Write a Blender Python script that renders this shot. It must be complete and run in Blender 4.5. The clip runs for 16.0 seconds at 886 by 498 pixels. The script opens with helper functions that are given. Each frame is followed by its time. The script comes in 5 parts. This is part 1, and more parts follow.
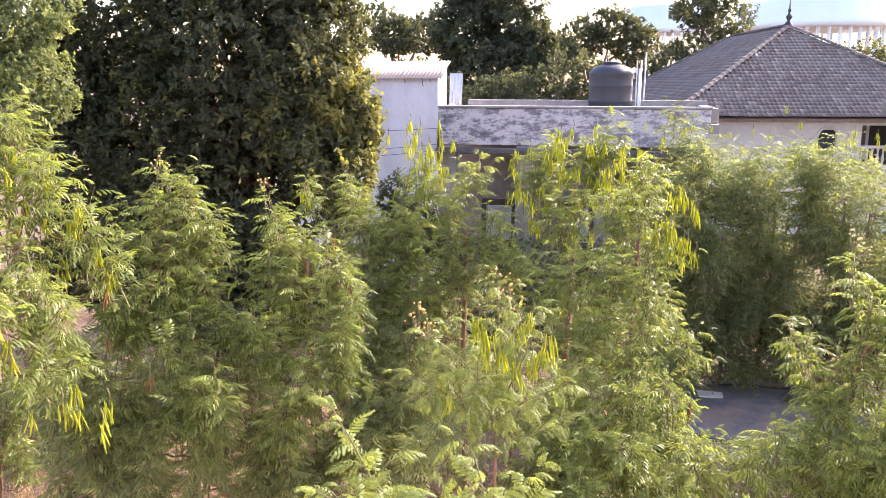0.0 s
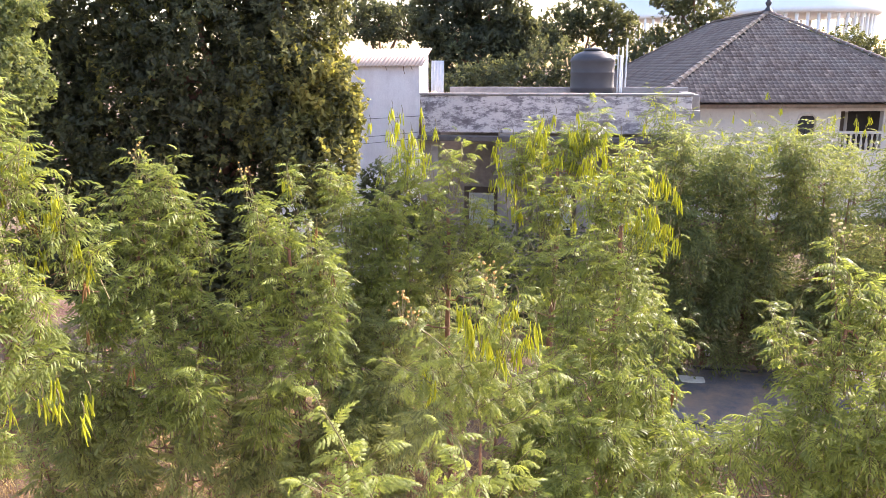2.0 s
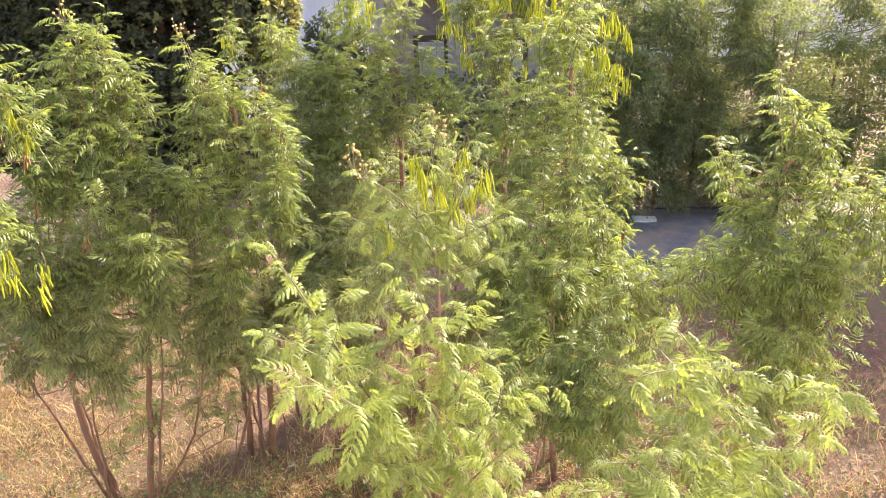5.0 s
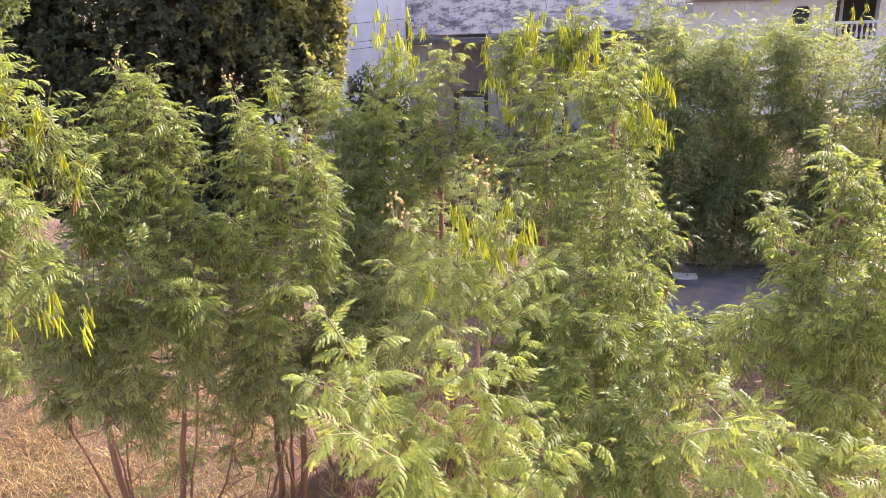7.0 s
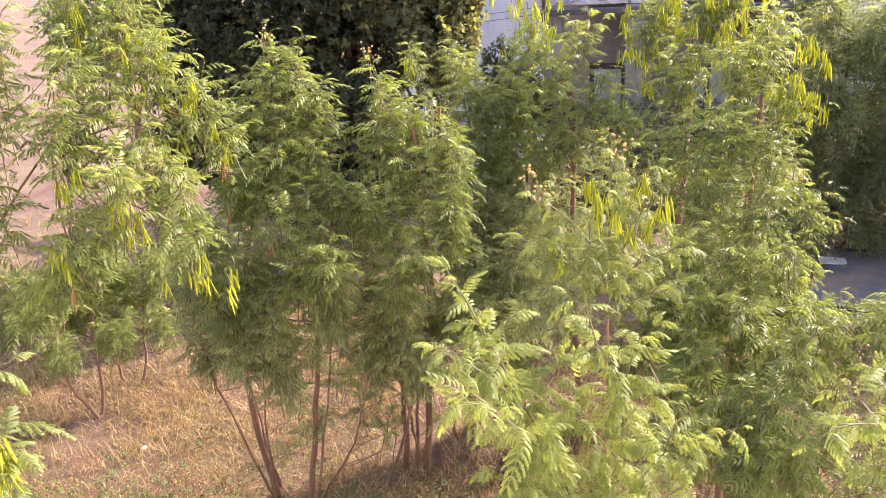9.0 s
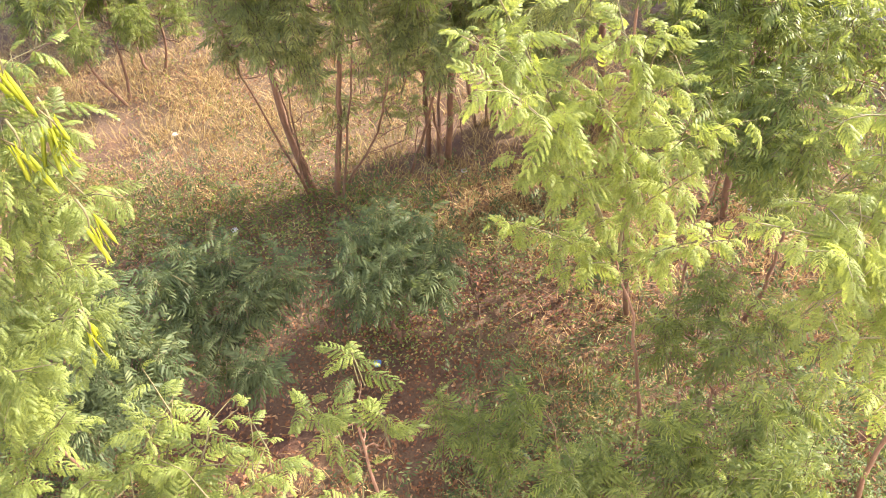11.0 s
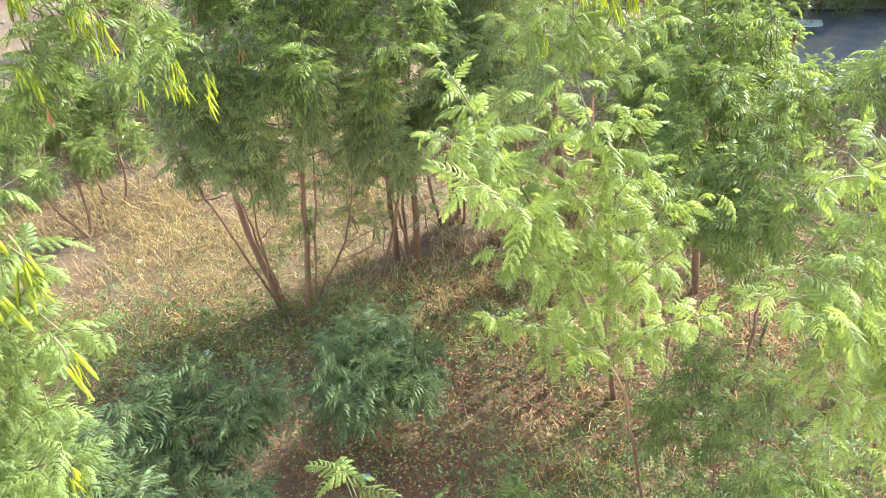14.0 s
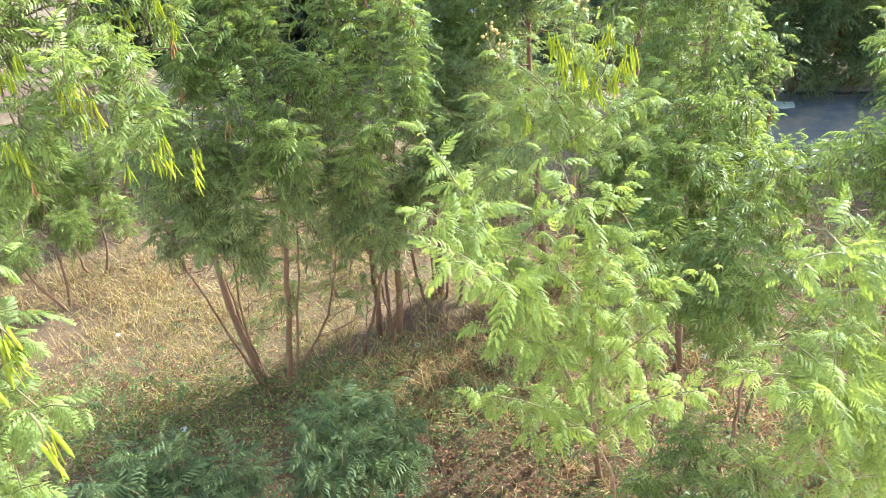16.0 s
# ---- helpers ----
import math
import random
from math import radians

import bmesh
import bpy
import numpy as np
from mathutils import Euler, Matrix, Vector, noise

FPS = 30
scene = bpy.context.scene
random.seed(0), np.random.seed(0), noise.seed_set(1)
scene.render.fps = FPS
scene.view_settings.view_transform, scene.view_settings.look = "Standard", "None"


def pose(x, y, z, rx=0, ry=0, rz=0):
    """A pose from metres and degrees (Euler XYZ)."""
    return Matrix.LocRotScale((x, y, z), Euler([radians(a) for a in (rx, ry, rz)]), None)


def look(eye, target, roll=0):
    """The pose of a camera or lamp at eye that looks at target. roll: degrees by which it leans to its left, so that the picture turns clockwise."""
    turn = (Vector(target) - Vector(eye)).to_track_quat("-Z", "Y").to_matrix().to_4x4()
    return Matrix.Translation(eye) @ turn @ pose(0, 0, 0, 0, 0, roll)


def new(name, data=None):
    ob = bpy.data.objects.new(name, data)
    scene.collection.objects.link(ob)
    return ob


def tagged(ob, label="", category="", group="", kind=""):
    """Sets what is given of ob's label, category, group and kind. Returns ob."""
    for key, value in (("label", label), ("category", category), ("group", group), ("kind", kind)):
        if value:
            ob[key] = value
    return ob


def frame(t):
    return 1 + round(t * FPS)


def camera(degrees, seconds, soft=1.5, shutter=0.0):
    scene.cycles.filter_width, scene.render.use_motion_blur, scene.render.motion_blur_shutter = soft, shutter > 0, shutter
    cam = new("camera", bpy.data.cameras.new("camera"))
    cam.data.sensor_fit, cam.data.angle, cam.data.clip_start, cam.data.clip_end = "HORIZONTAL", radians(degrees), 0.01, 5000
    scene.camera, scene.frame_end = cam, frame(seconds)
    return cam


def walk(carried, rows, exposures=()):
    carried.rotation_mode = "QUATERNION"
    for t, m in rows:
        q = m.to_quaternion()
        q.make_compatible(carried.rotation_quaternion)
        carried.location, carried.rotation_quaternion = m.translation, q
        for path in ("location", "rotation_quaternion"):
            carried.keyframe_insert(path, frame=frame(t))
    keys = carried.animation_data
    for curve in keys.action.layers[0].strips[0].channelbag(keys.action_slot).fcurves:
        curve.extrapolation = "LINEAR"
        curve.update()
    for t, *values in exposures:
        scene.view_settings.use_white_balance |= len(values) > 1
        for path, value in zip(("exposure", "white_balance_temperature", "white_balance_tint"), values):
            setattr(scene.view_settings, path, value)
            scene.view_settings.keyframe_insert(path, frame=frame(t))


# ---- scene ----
cam = camera(58.0, 16.0, soft=0.85)
# seconds, heading to the right, tilt, lean (degrees), place (metres)
PATH = [
    (0, 0.00, -12.00, 0.00, 0.006, 0.000, 5.204),
    (0.5, -0.14, -9.57, 0.40, 0.005, -0.001, 5.204),
    (1, 0.66, -9.87, 0.37, 0.004, 0.010, 5.199),
    (1.5, 1.18, -12.09, 0.15, 0.002, 0.020, 5.201),
    (2, 1.26, -12.86, 0.21, 0.003, 0.020, 5.201),
    (2.5, 1.21, -14.60, 0.11, 0.007, 0.012, 5.206),
    (3, 1.47, -18.06, 0.08, 0.017, 0.010, 5.208),
    (3.5, 1.26, -22.64, -0.10, 0.027, 0.008, 5.210),
    (4.2, 2.47, -24.88, 2.38, 0.034, -0.004, 5.202),
    (6.3, 6.31, -19.56, 0.97, 0.003, 0.027, 5.155),
    (6.5, 4.20, -19.49, 1.50, 0.002, 0.029, 5.154),
    (7, 1.65, -19.39, 2.08, 0.000, 0.030, 5.151),
    (7.5, 0.25, -19.03, 2.36, -0.003, 0.028, 5.149),
    (8, -3.59, -19.31, 3.99, -0.013, 0.030, 5.152),
    (8.2, -5.82, -19.70, 4.75, -0.018, 0.031, 5.150),
    (10.3, -9.56, -27.02, 3.63, -0.010, -0.017, 5.164),
    (10.5, -10.05, -32.20, 3.83, -0.015, -0.043, 5.178),
    (11, -11.66, -42.43, 4.82, -0.023, -0.034, 5.168),
    (11.5, -15.72, -47.57, 9.56, -0.034, -0.026, 5.155),
    (12, -16.58, -45.99, 12.70, -0.084, -0.029, 5.161),
    (12.5, -12.39, -42.56, 10.18, -0.081, -0.005, 5.150),
    (13, -8.34, -38.56, 6.96, -0.083, -0.005, 5.148),
    (13.5, -7.94, -37.31, 7.49, -0.088, -0.010, 5.149),
    (14, -7.66, -35.57, 7.79, -0.091, -0.003, 5.144),
    (14.5, -5.94, -32.71, 6.73, -0.094, -0.007, 5.148),
    (15, -5.75, -32.25, 6.54, -0.096, -0.008, 5.149),
    (15.5, -5.63, -31.62, 6.50, -0.096, -0.011, 5.149),
    (16, -5.38, -30.44, 6.32, -0.100, -0.006, 5.148),
]
# seconds, stops, kelvin, tint: the film camera brightens as it looks down, and cools late on
EXPOSURES = [
    (0, 2.35, 6200, 29), (0.5, 1.81, 6200, 28), (1.5, 2.15, 6250, 26), (2.5, 2.28, 6400, 22), (3, 2.38, 6400, 21), (3.5, 2.68, 6500, 18), (4.2, 2.71, 6500, 18),
    (6.3, 2.31, 6100, 31), (8.2, 2.28, 6200, 30), (10.3, 2.61, 6500, 23), (11.5, 2.61, 6400, 12), (12.5, 2.63, 6100, 5), (13, 2.63, 5700, 0), (16, 2.61, 5400, -6),
]


def held(heading, tilt, lean, x, y, z):
    return pose(x, y, z, 0, 0, -heading) @ pose(0, 0, 0, 90 + tilt) @ pose(0, 0, 0, 0, 0, -lean)


walk(cam, [(t, held(*row)) for t, *row in PATH], EXPOSURES)

# ---------------------------------------------------------------- light
SUN_SIDE, SUN_UP = 53.0, 31.0  # degrees to the right of straight ahead, and above the horizon
world = bpy.data.worlds.new("sky")
scene.world = world
world.use_nodes = True
nodes = world.node_tree.nodes
sky = nodes.new("ShaderNodeTexSky")
sky.sky_type, sky.sun_disc = "NISHITA", False
sky.sun_elevation, sky.sun_rotation = radians(SUN_UP), radians(SUN_SIDE)
sky.air_density, sky.dust_density, sky.ozone_density = 1.2, 3.0, 1.0
world.node_tree.links.new(sky.outputs[0], nodes["Background"].inputs[0])
nodes["Background"].inputs[1].default_value = 0.15
sun = new("sun", bpy.data.lights.new("sun", "SUN"))
sun.data.energy, sun.data.angle, sun.data.color = 3.3, radians(0.6), (1.0, 0.93, 0.80)
to_sun = Vector((math.sin(radians(SUN_SIDE)) * math.cos(radians(SUN_UP)),
                 math.cos(radians(SUN_SIDE)) * math.cos(radians(SUN_UP)), math.sin(radians(SUN_UP))))
sun.matrix_world = look(to_sun * 60, (0, 0, 0))


# ---------------------------------------------------------------- materials
class Mat:
    """A node material, built up by short calls."""

    def __init__(self, name, rough=0.8, metal=0.0, spec=0.5):
        self.m = bpy.data.materials.new(name)
        self.m.use_nodes = True
        self.t = self.m.node_tree
        self.b = self.t.nodes["Principled BSDF"]
        self.b.inputs["Roughness"].default_value = rough
        self.b.inputs["Metallic"].default_value = metal
        self.b.inputs["Specular IOR Level"].default_value = spec
        self.at = self.t.nodes.new("ShaderNodeTexCoord").outputs["Object"]

    def node(self, kind, **values):
        n = self.t.nodes.new("ShaderNode" + kind)
        for key, value in values.items():
            n.inputs[key.replace("_", " ")].default_value = value
        return n

    def link(self, a, b):
        self.t.links.new(a, b)

    def noise(self, scale, detail=4.0, rough=0.6, stretch=None):
        n = self.node("TexNoise", Scale=scale, Detail=detail, Roughness=rough)
        if stretch:
            mp = self.node("Mapping", Scale=stretch)
            self.link(self.at, mp.inputs[0])
            self.link(mp.outputs[0], n.inputs["Vector"])
        else:
            self.link(self.at, n.inputs["Vector"])
        return n.outputs[0]

    def ramp(self, value, *stops):
        n = self.t.nodes.new("ShaderNodeValToRGB")
        e = n.color_ramp.elements
        while len(e) < len(stops):
            e.new(0.5)
        for k, (at, colour) in enumerate(stops):
            e[k].position = at
            e[k].color = (*colour, 1) if len(colour) == 3 else colour
        self.link(value, n.inputs[0])
        return n.outputs[0]

    def mix(self, factor, a, b, blend="MIX"):
        n = self.t.nodes.new("ShaderNodeMix")
        n.data_type, n.blend_type = "RGBA", blend
        for slot, v in ((0, factor), (6, a), (7, b)):
            if isinstance(v, bpy.types.NodeSocket):
                self.link(v, n.inputs[slot])
            else:
                n.inputs[slot].default_value = v if slot == 0 else (*v, 1)
        return n.outputs[2]

    def colour(self, socket):
        if isinstance(socket, bpy.types.NodeSocket):
            self.link(socket, self.b.inputs["Base Color"])
        else:
            self.b.inputs["Base Color"].default_value = (*socket, 1)
        return self

    def bump(self, value, strength=0.4, distance=0.02):
        n = self.node("Bump", Strength=strength, Distance=distance)
        self.link(value, n.inputs["Height"])
        self.link(n.outputs[0], self.b.inputs["Normal"])
        return self


def leaf_material(name, dark, mid, light, through_part=0.45, rough=0.5, thin=1.35):
    """Leaves: a glossy face, with light coming through the blade."""
    k = Mat(name, rough=rough, spec=0.22)
    tone = k.t.nodes.new("ShaderNodeAttribute")
    tone.attribute_name = "tone"
    island = k.t.nodes.new("ShaderNodeNewGeometry").outputs["Random Per Island"]
    shifted = k.node("Math")
    shifted.operation = "MULTIPLY_ADD"
    k.link(island, shifted.inputs[0])
    shifted.inputs[1].default_value = 0.25
    k.link(tone.outputs["Fac"], shifted.inputs[2])
    c = k.ramp(shifted.outputs[0], (0.05, dark), (0.55, mid), (1.0, light))
    k.colour(c)
    tr = k.node("BsdfTranslucent")
    brighter = k.mix(1.0, c, (thin * 1.2, thin * 1.12, thin * 0.58), "MULTIPLY")
    k.link(brighter, tr.inputs["Color"])
    mx = k.node("MixShader", Fac=through_part)
    k.link(k.b.outputs[0], mx.inputs[1])
    k.link(tr.outputs[0], mx.inputs[2])
    k.link(mx.outputs[0], k.t.nodes["Material Output"].inputs[0])
    return k.m


FEATHER = leaf_material("feathery_leaf", (0.080, 0.106, 0.036), (0.170, 0.208, 0.056), (0.30, 0.35, 0.088), 0.48, 0.45)
# darker copy of the feathery leaf, with shade put into its colour
FEATHER_LOW = leaf_material("shade_dark_leaf", (0.044, 0.062, 0.030), (0.088, 0.116, 0.050), (0.18, 0.20, 0.08), 0.4, 0.6)
BROAD = leaf_material("broad_leaf", (0.046, 0.052, 0.034), (0.085, 0.094, 0.048), (0.25, 0.24, 0.07), 0.38, 0.75)
FAR_LEAF = leaf_material("far_leaf", (0.048, 0.056, 0.040), (0.080, 0.090, 0.058), (0.16, 0.17, 0.09), 0.45, 0.85)
POD = leaf_material("green_pod", (0.24, 0.28, 0.03), (0.38, 0.41, 0.045), (0.51, 0.51, 0.07), 0.55, 0.45, 1.3)
DRY_POD = leaf_material("dry_pod", (0.10, 0.05, 0.02), (0.18, 0.09, 0.035), (0.28, 0.16, 0.06), 0.2, 0.6, 1.0)
STRAW = leaf_material("dry_grass", (0.15, 0.095, 0.042), (0.285, 0.195, 0.088), (0.52, 0.40, 0.20), 0.35, 0.7, 1.1)
LITTER = leaf_material("dead_leaf", (0.09, 0.036, 0.018), (0.22, 0.10, 0.048), (0.42, 0.26, 0.14), 0.2, 0.7, 1.0)
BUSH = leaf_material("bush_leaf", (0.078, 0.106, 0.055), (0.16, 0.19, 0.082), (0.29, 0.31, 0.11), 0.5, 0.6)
FLOWER = Mat("cream_flower", 0.9)
FLOWER.colour(FLOWER.ramp(FLOWER.noise(300), (0.3, (0.36, 0.30, 0.13)), (0.7, (0.52, 0.47, 0.26))))
BUD = Mat("brown_bud", 0.8)
BUD.colour(BUD.ramp(BUD.noise(200), (0.3, (0.30, 0.17, 0.05)), (0.7, (0.48, 0.33, 0.10))))


def plain(name, lo, hi, scale=8.0, rough=0.8, metal=0.0, bump=0.3, dist=0.01, stretch=None):
    k = Mat(name, rough, metal)
    big = k.noise(scale * 0.12, 5, 0.65, stretch)
    fine = k.noise(scale, 8, 0.7, stretch)
    both = k.mix(0.5, big, fine)
    k.colour(k.ramp(both, (0.33, lo), (0.67, hi)))
    k.bump(fine, bump, dist)
    return k


BARK = plain("grey_brown_bark", (0.10, 0.055, 0.034), (0.25, 0.135, 0.08), 40, 0.9, bump=0.6, stretch=(1, 1, 0.25)).m
TWIG = plain("green_brown_twig", (0.085, 0.075, 0.03), (0.17, 0.14, 0.06), 60, 0.8).m
WALL = plain("whitewash", (0.48, 0.44, 0.44), (0.62, 0.57, 0.57), 6, 0.9).m
TILE = plain("clay_tile", (0.10, 0.062, 0.052), (0.24, 0.16, 0.14), 9, 0.75).m
TANK = plain("black_plastic", (0.020, 0.020, 0.024), (0.034, 0.034, 0.040), 4, 0.62, bump=0.1).m
TIN = plain("painted_tin", (0.46, 0.32, 0.23), (0.62, 0.46, 0.35), 5, 0.6, bump=0.1).m
DARK = plain("dark_inside", (0.02, 0.02, 0.022), (0.04, 0.038, 0.04), 3, 0.9).m
CONCRETE = plain("old_concrete", (0.16, 0.14, 0.13), (0.34, 0.31, 0.29), 7, 0.95).m


# ---------------------------------------------------------------- mesh tools
class Build:
    """Gathers vertices, faces of one size and a tone for each vertex."""

    def __init__(self):
        self.v, self.f, self.tone, self.n = [], {3: [], 4: []}, [], 0

    def add(self, v, f, tone=0.5):
        v = np.asarray(v, float).reshape(-1, 3)
        f = np.asarray(f, np.int64)
        self.v.append(v)
        self.f[f.shape[1]].append(f + self.n)
        self.tone.append(np.broadcast_to(np.asarray(tone, float), (len(v),)))
        self.n += len(v)

    def mesh(self, name, material, smooth=False):
        me = bpy.data.meshes.new(name)
        v = np.concatenate(self.v)
        loops, starts, at = [], [], 0
        for size in (3, 4):
            if self.f[size]:
                f = np.concatenate(self.f[size])
                loops.append(f.ravel())
                starts.append(at + np.arange(len(f)) * size)
                at += f.size
        loops, starts = np.concatenate(loops), np.concatenate(starts)
        me.vertices.add(len(v))
        me.vertices.foreach_set("co", v.astype(np.float32).ravel())
        me.loops.add(len(loops))
        me.loops.foreach_set("vertex_index", loops.astype(np.int32))
        me.polygons.add(len(starts))
        me.polygons.foreach_set("loop_start", starts.astype(np.int32))
        if smooth:
            me.polygons.foreach_set("use_smooth", np.ones(len(starts), bool))
        a = me.attributes.new("tone", "FLOAT", "POINT")
        a.data.foreach_set("value", np.concatenate(self.tone).astype(np.float32))
        me.update(calc_edges=True)
        me.materials.append(material)
        return me


def part(name, mesh, material=None, parent=None, label=""):
    """Links a mesh, a Build or a bmesh as one object under a thing or a part."""
    if isinstance(mesh, Build):
        mesh = mesh.mesh(name, material)
    elif isinstance(mesh, bmesh.types.BMesh):
        bm, mesh = mesh, bpy.data.meshes.new(name)
        bm.to_mesh(mesh)
        bm.free()
        mesh.materials.append(material)
    ob = new(name, mesh)
    ob.parent = parent
    if label:
        ob["label"] = label
    return ob


def empty(name, at, label, category, group="", turn=0.0):
    ob = new(name)
    ob.empty_display_size = 0.2
    ob.matrix_basis = pose(*at, 0, 0, turn)
    return tagged(ob, label, category, group)


def unit(v):
    v = np.asarray(v, float)
    return v / np.maximum(np.linalg.norm(v, axis=-1, keepdims=True), 1e-9)


def bend(p0, p1, lift, count, rng, wobble=0.03):
    """A path from p0 to p1, bulging by lift, with a small wobble."""
    p0, p1 = np.asarray(p0, float), np.asarray(p1, float)
    s = np.linspace(0, 1, count)[:, None]
    w = np.cumsum(rng.normal(0, wobble / count ** 0.5, (count, 3)), 0)
    w = w - s * w[-1] - (1 - s) * w[0]
    return p0 + (p1 - p0) * s + np.asarray(lift) * (4 * s * (1 - s)) + w


def tube(out, path, r0, r1, sides=6, tone=0.5):
    n = len(path)
    d = unit(np.gradient(path, axis=0))
    side = unit(np.cross(d, (0.31, 0.52, 0.79)))
    up = np.cross(d, side)
    a = np.arange(sides) * 2 * np.pi / sides
    r = np.linspace(r0, r1, n)[:, None, None]
    v = path[:, None] + r * (np.cos(a)[None, :, None] * side[:, None] + np.sin(a)[None, :, None] * up[:, None])
    i, j = np.meshgrid(np.arange(n - 1), np.arange(sides), indexing="ij")
    k = (j + 1) % sides
    f = np.stack([i * sides + j, i * sides + k, (i + 1) * sides + k, (i + 1) * sides + j], -1).reshape(-1, 4)
    out.add(v.reshape(-1, 3), f, tone)


# ---------------------------------------------------------------- leaves
def frond(rng, pairs, leaflets):
    """One twice-feathered leaf 1 unit long: a rib that arches over, with feathers hanging in close pairs.
    leaflets: pairs on each feather, built singly; 2 for a two-piece feather, 1 for a single blade, seen from afar."""
    v, f = [], []
    sag, hang, curve = rng.uniform(0.55, 1.05), rng.uniform(0.5, 1.2), rng.uniform(-0.12, 0.12)

    def rib(u):
        return np.array([u * (1 - 0.16 * u), curve * u * u, 0.26 * u - sag * u * u])

    for k in range(pairs):
        u = 0.20 + 0.78 * k / (pairs - 1)
        length = rng.uniform(0.34, 0.42) * (1 - 1.6 * (u - 0.50) ** 2)
        half = 0.045 if leaflets > 2 else 0.037 if leaflets == 2 else 0.045
        for sgn in (-1, 1):
            a = radians(rng.uniform(58, 74) - 46 * (u - 0.45))
            flat = np.array([math.cos(a), sgn * math.sin(a), 0])
            across = unit(np.cross((0, 0, 1), flat))
            drop = hang * rng.uniform(0.7, 1.3)

            def spine(q):
                return rib(u) + unit(flat + (0, 0, -drop * q)) * length * q

            if leaflets == 1:
                p, m, q = spine(0.06), spine(0.55), spine(1.0)
                n0 = len(v)
                v += [p, m + across * half, q, m - across * half]
                f.append([n0, n0 + 1, n0 + 2, n0 + 3])
            elif leaflets == 2:
                n0 = len(v)
                twist = np.array([0, 0, rng.uniform(-0.5, 0.5) * half])
                for q, wide in ((0.04, 0.4), (0.50, 1.0), (1.0, 0.5)):
                    v += [spine(q) - (across * half + twist) * wide, spine(q) + (across * half + twist) * wide]
                f += [[n0 + 2 * i, n0 + 2 * i + 1, n0 + 2 * i + 3, n0 + 2 * i + 2] for i in range(2)]
            else:
                for i in range(leaflets):
                    p, q = spine((i + 0.15) / leaflets), spine((i + 0.95) / leaflets)
                    wide = half * (1 - 0.35 * (2 * i / leaflets - 0.9) ** 2)
                    for side in (-1, 1):
                        out = across * side * wide + (q - p) * 0.55 + (0, 0, -wide * rng.uniform(0.1, 0.6))
                        n0 = len(v)
                        v += [p, q, q + out * 0.95, p + out]
                        f.append([n0, n0 + 1, n0 + 2, n0 + 3])
    if leaflets == 1:
        return np.array(v), np.array(f)
    n0 = len(v)
    for u in (0, 0.5, 1.0):
        v += [rib(u) + (0, -0.008, 0.006), rib(u) + (0, 0.008, 0.006)]
    f += [[n0 + 2 * i, n0 + 2 * i + 1, n0 + 2 * i + 3, n0 + 2 * i + 2] for i in range(2)]
    return np.array(v), np.array(f)


def broad_leaf(rng, k):
    """A pointed oval blade folded along its rib, 1 unit long."""
    w, c = rng.uniform(0.24, 0.34), rng.uniform(-0.3, 0.05)
    v = [(0, 0, 0), (0.42, -w, 0.12), (1, 0, c), (0.42, w, 0.12)]
    return np.array(v, float), np.array([(0, 1, 2), (0, 2, 3)])


seeded = np.random.default_rng(11)
LEAF = {
    "near": [frond(seeded, 7 + k % 2, 6) for k in range(9)],
    "mid": [frond(seeded, 6 + k % 2, 2) for k in range(8)],
    "far": [frond(seeded, 5, 1) for _ in range(6)],
    "broad": [broad_leaf(seeded, 0) for _ in range(5)],
}


def scatter(out, kind, at, along, up, size, tone, rng):
    """Puts one leaf of that kind at every place, along its axis, its face towards up."""
    at, x = np.asarray(at, float), unit(along)
    z = unit(up - (up * x).sum(-1, keepdims=True) * x)
    y = np.cross(z, x)
    pick = rng.integers(0, len(LEAF[kind]), len(at))
    for k, (v, f) in enumerate(LEAF[kind]):
        i = np.nonzero(pick == k)[0]
        if not len(i):
            continue
        s = size[i, None, None]
        p = at[i, None] + s * (v[None, :, 0:1] * x[i, None] + v[None, :, 1:2] * y[i, None] + v[None, :, 2:3] * z[i, None])
        faces = f[None] + (np.arange(len(i)) * len(v))[:, None, None]
        out.add(p.reshape(-1, 3), faces.reshape(-1, f.shape[1]), np.repeat(tone[i], len(v)))


def leafy_shoot(leaves, twigs, path, kind, size, tone, rng, gap=0.035, first=0.1, r0=0.006):
    """A stem with leaves turning round it, more upright towards its tip."""
    seg = np.linalg.norm(np.diff(path, axis=0), axis=1)
    total = seg.sum()
    n = max(3, int(total * (1 - first) / gap))
    s = np.linspace(first, 1.0, n)
    c = np.concatenate([[0], np.cumsum(seg)]) / total
    at = np.stack([np.interp(s, c, path[:, k]) for k in range(3)], -1)
    d = unit(np.gradient(at, axis=0))
    turn = np.arange(n) * 2.4 + rng.uniform(0, 6)
    side = unit(np.cross(d, rng.normal(0, 1, 3)))
    other = np.cross(d, side)
    perp = np.cos(turn)[:, None] * side + np.sin(turn)[:, None] * other
    lean = np.clip(0.40 + 0.6 * s ** 4, 0, 1.0)[:, None]
    x = unit(perp * (1.15 - 0.5 * lean) * (1, 1, 0.6) + d * lean + np.array([0, 0, -0.05]) + rng.normal(0, 0.12, (n, 3)))
    up = np.array([0, 0, 1.0]) + 0.3 * d + rng.normal(0, 0.16, (n, 3))
    z = size * rng.uniform(0.75, 1.2, n) * (1 - 0.5 * s ** 8)
    scatter(leaves, kind, at, x, up, z, np.clip(tone + 0.22 * (s - 0.6) + rng.normal(0, 0.10, n), 0, 0.8), rng)
    tube(twigs, path[[0, len(path) // 2, -1]], r0, r0 * 0.35, 3)


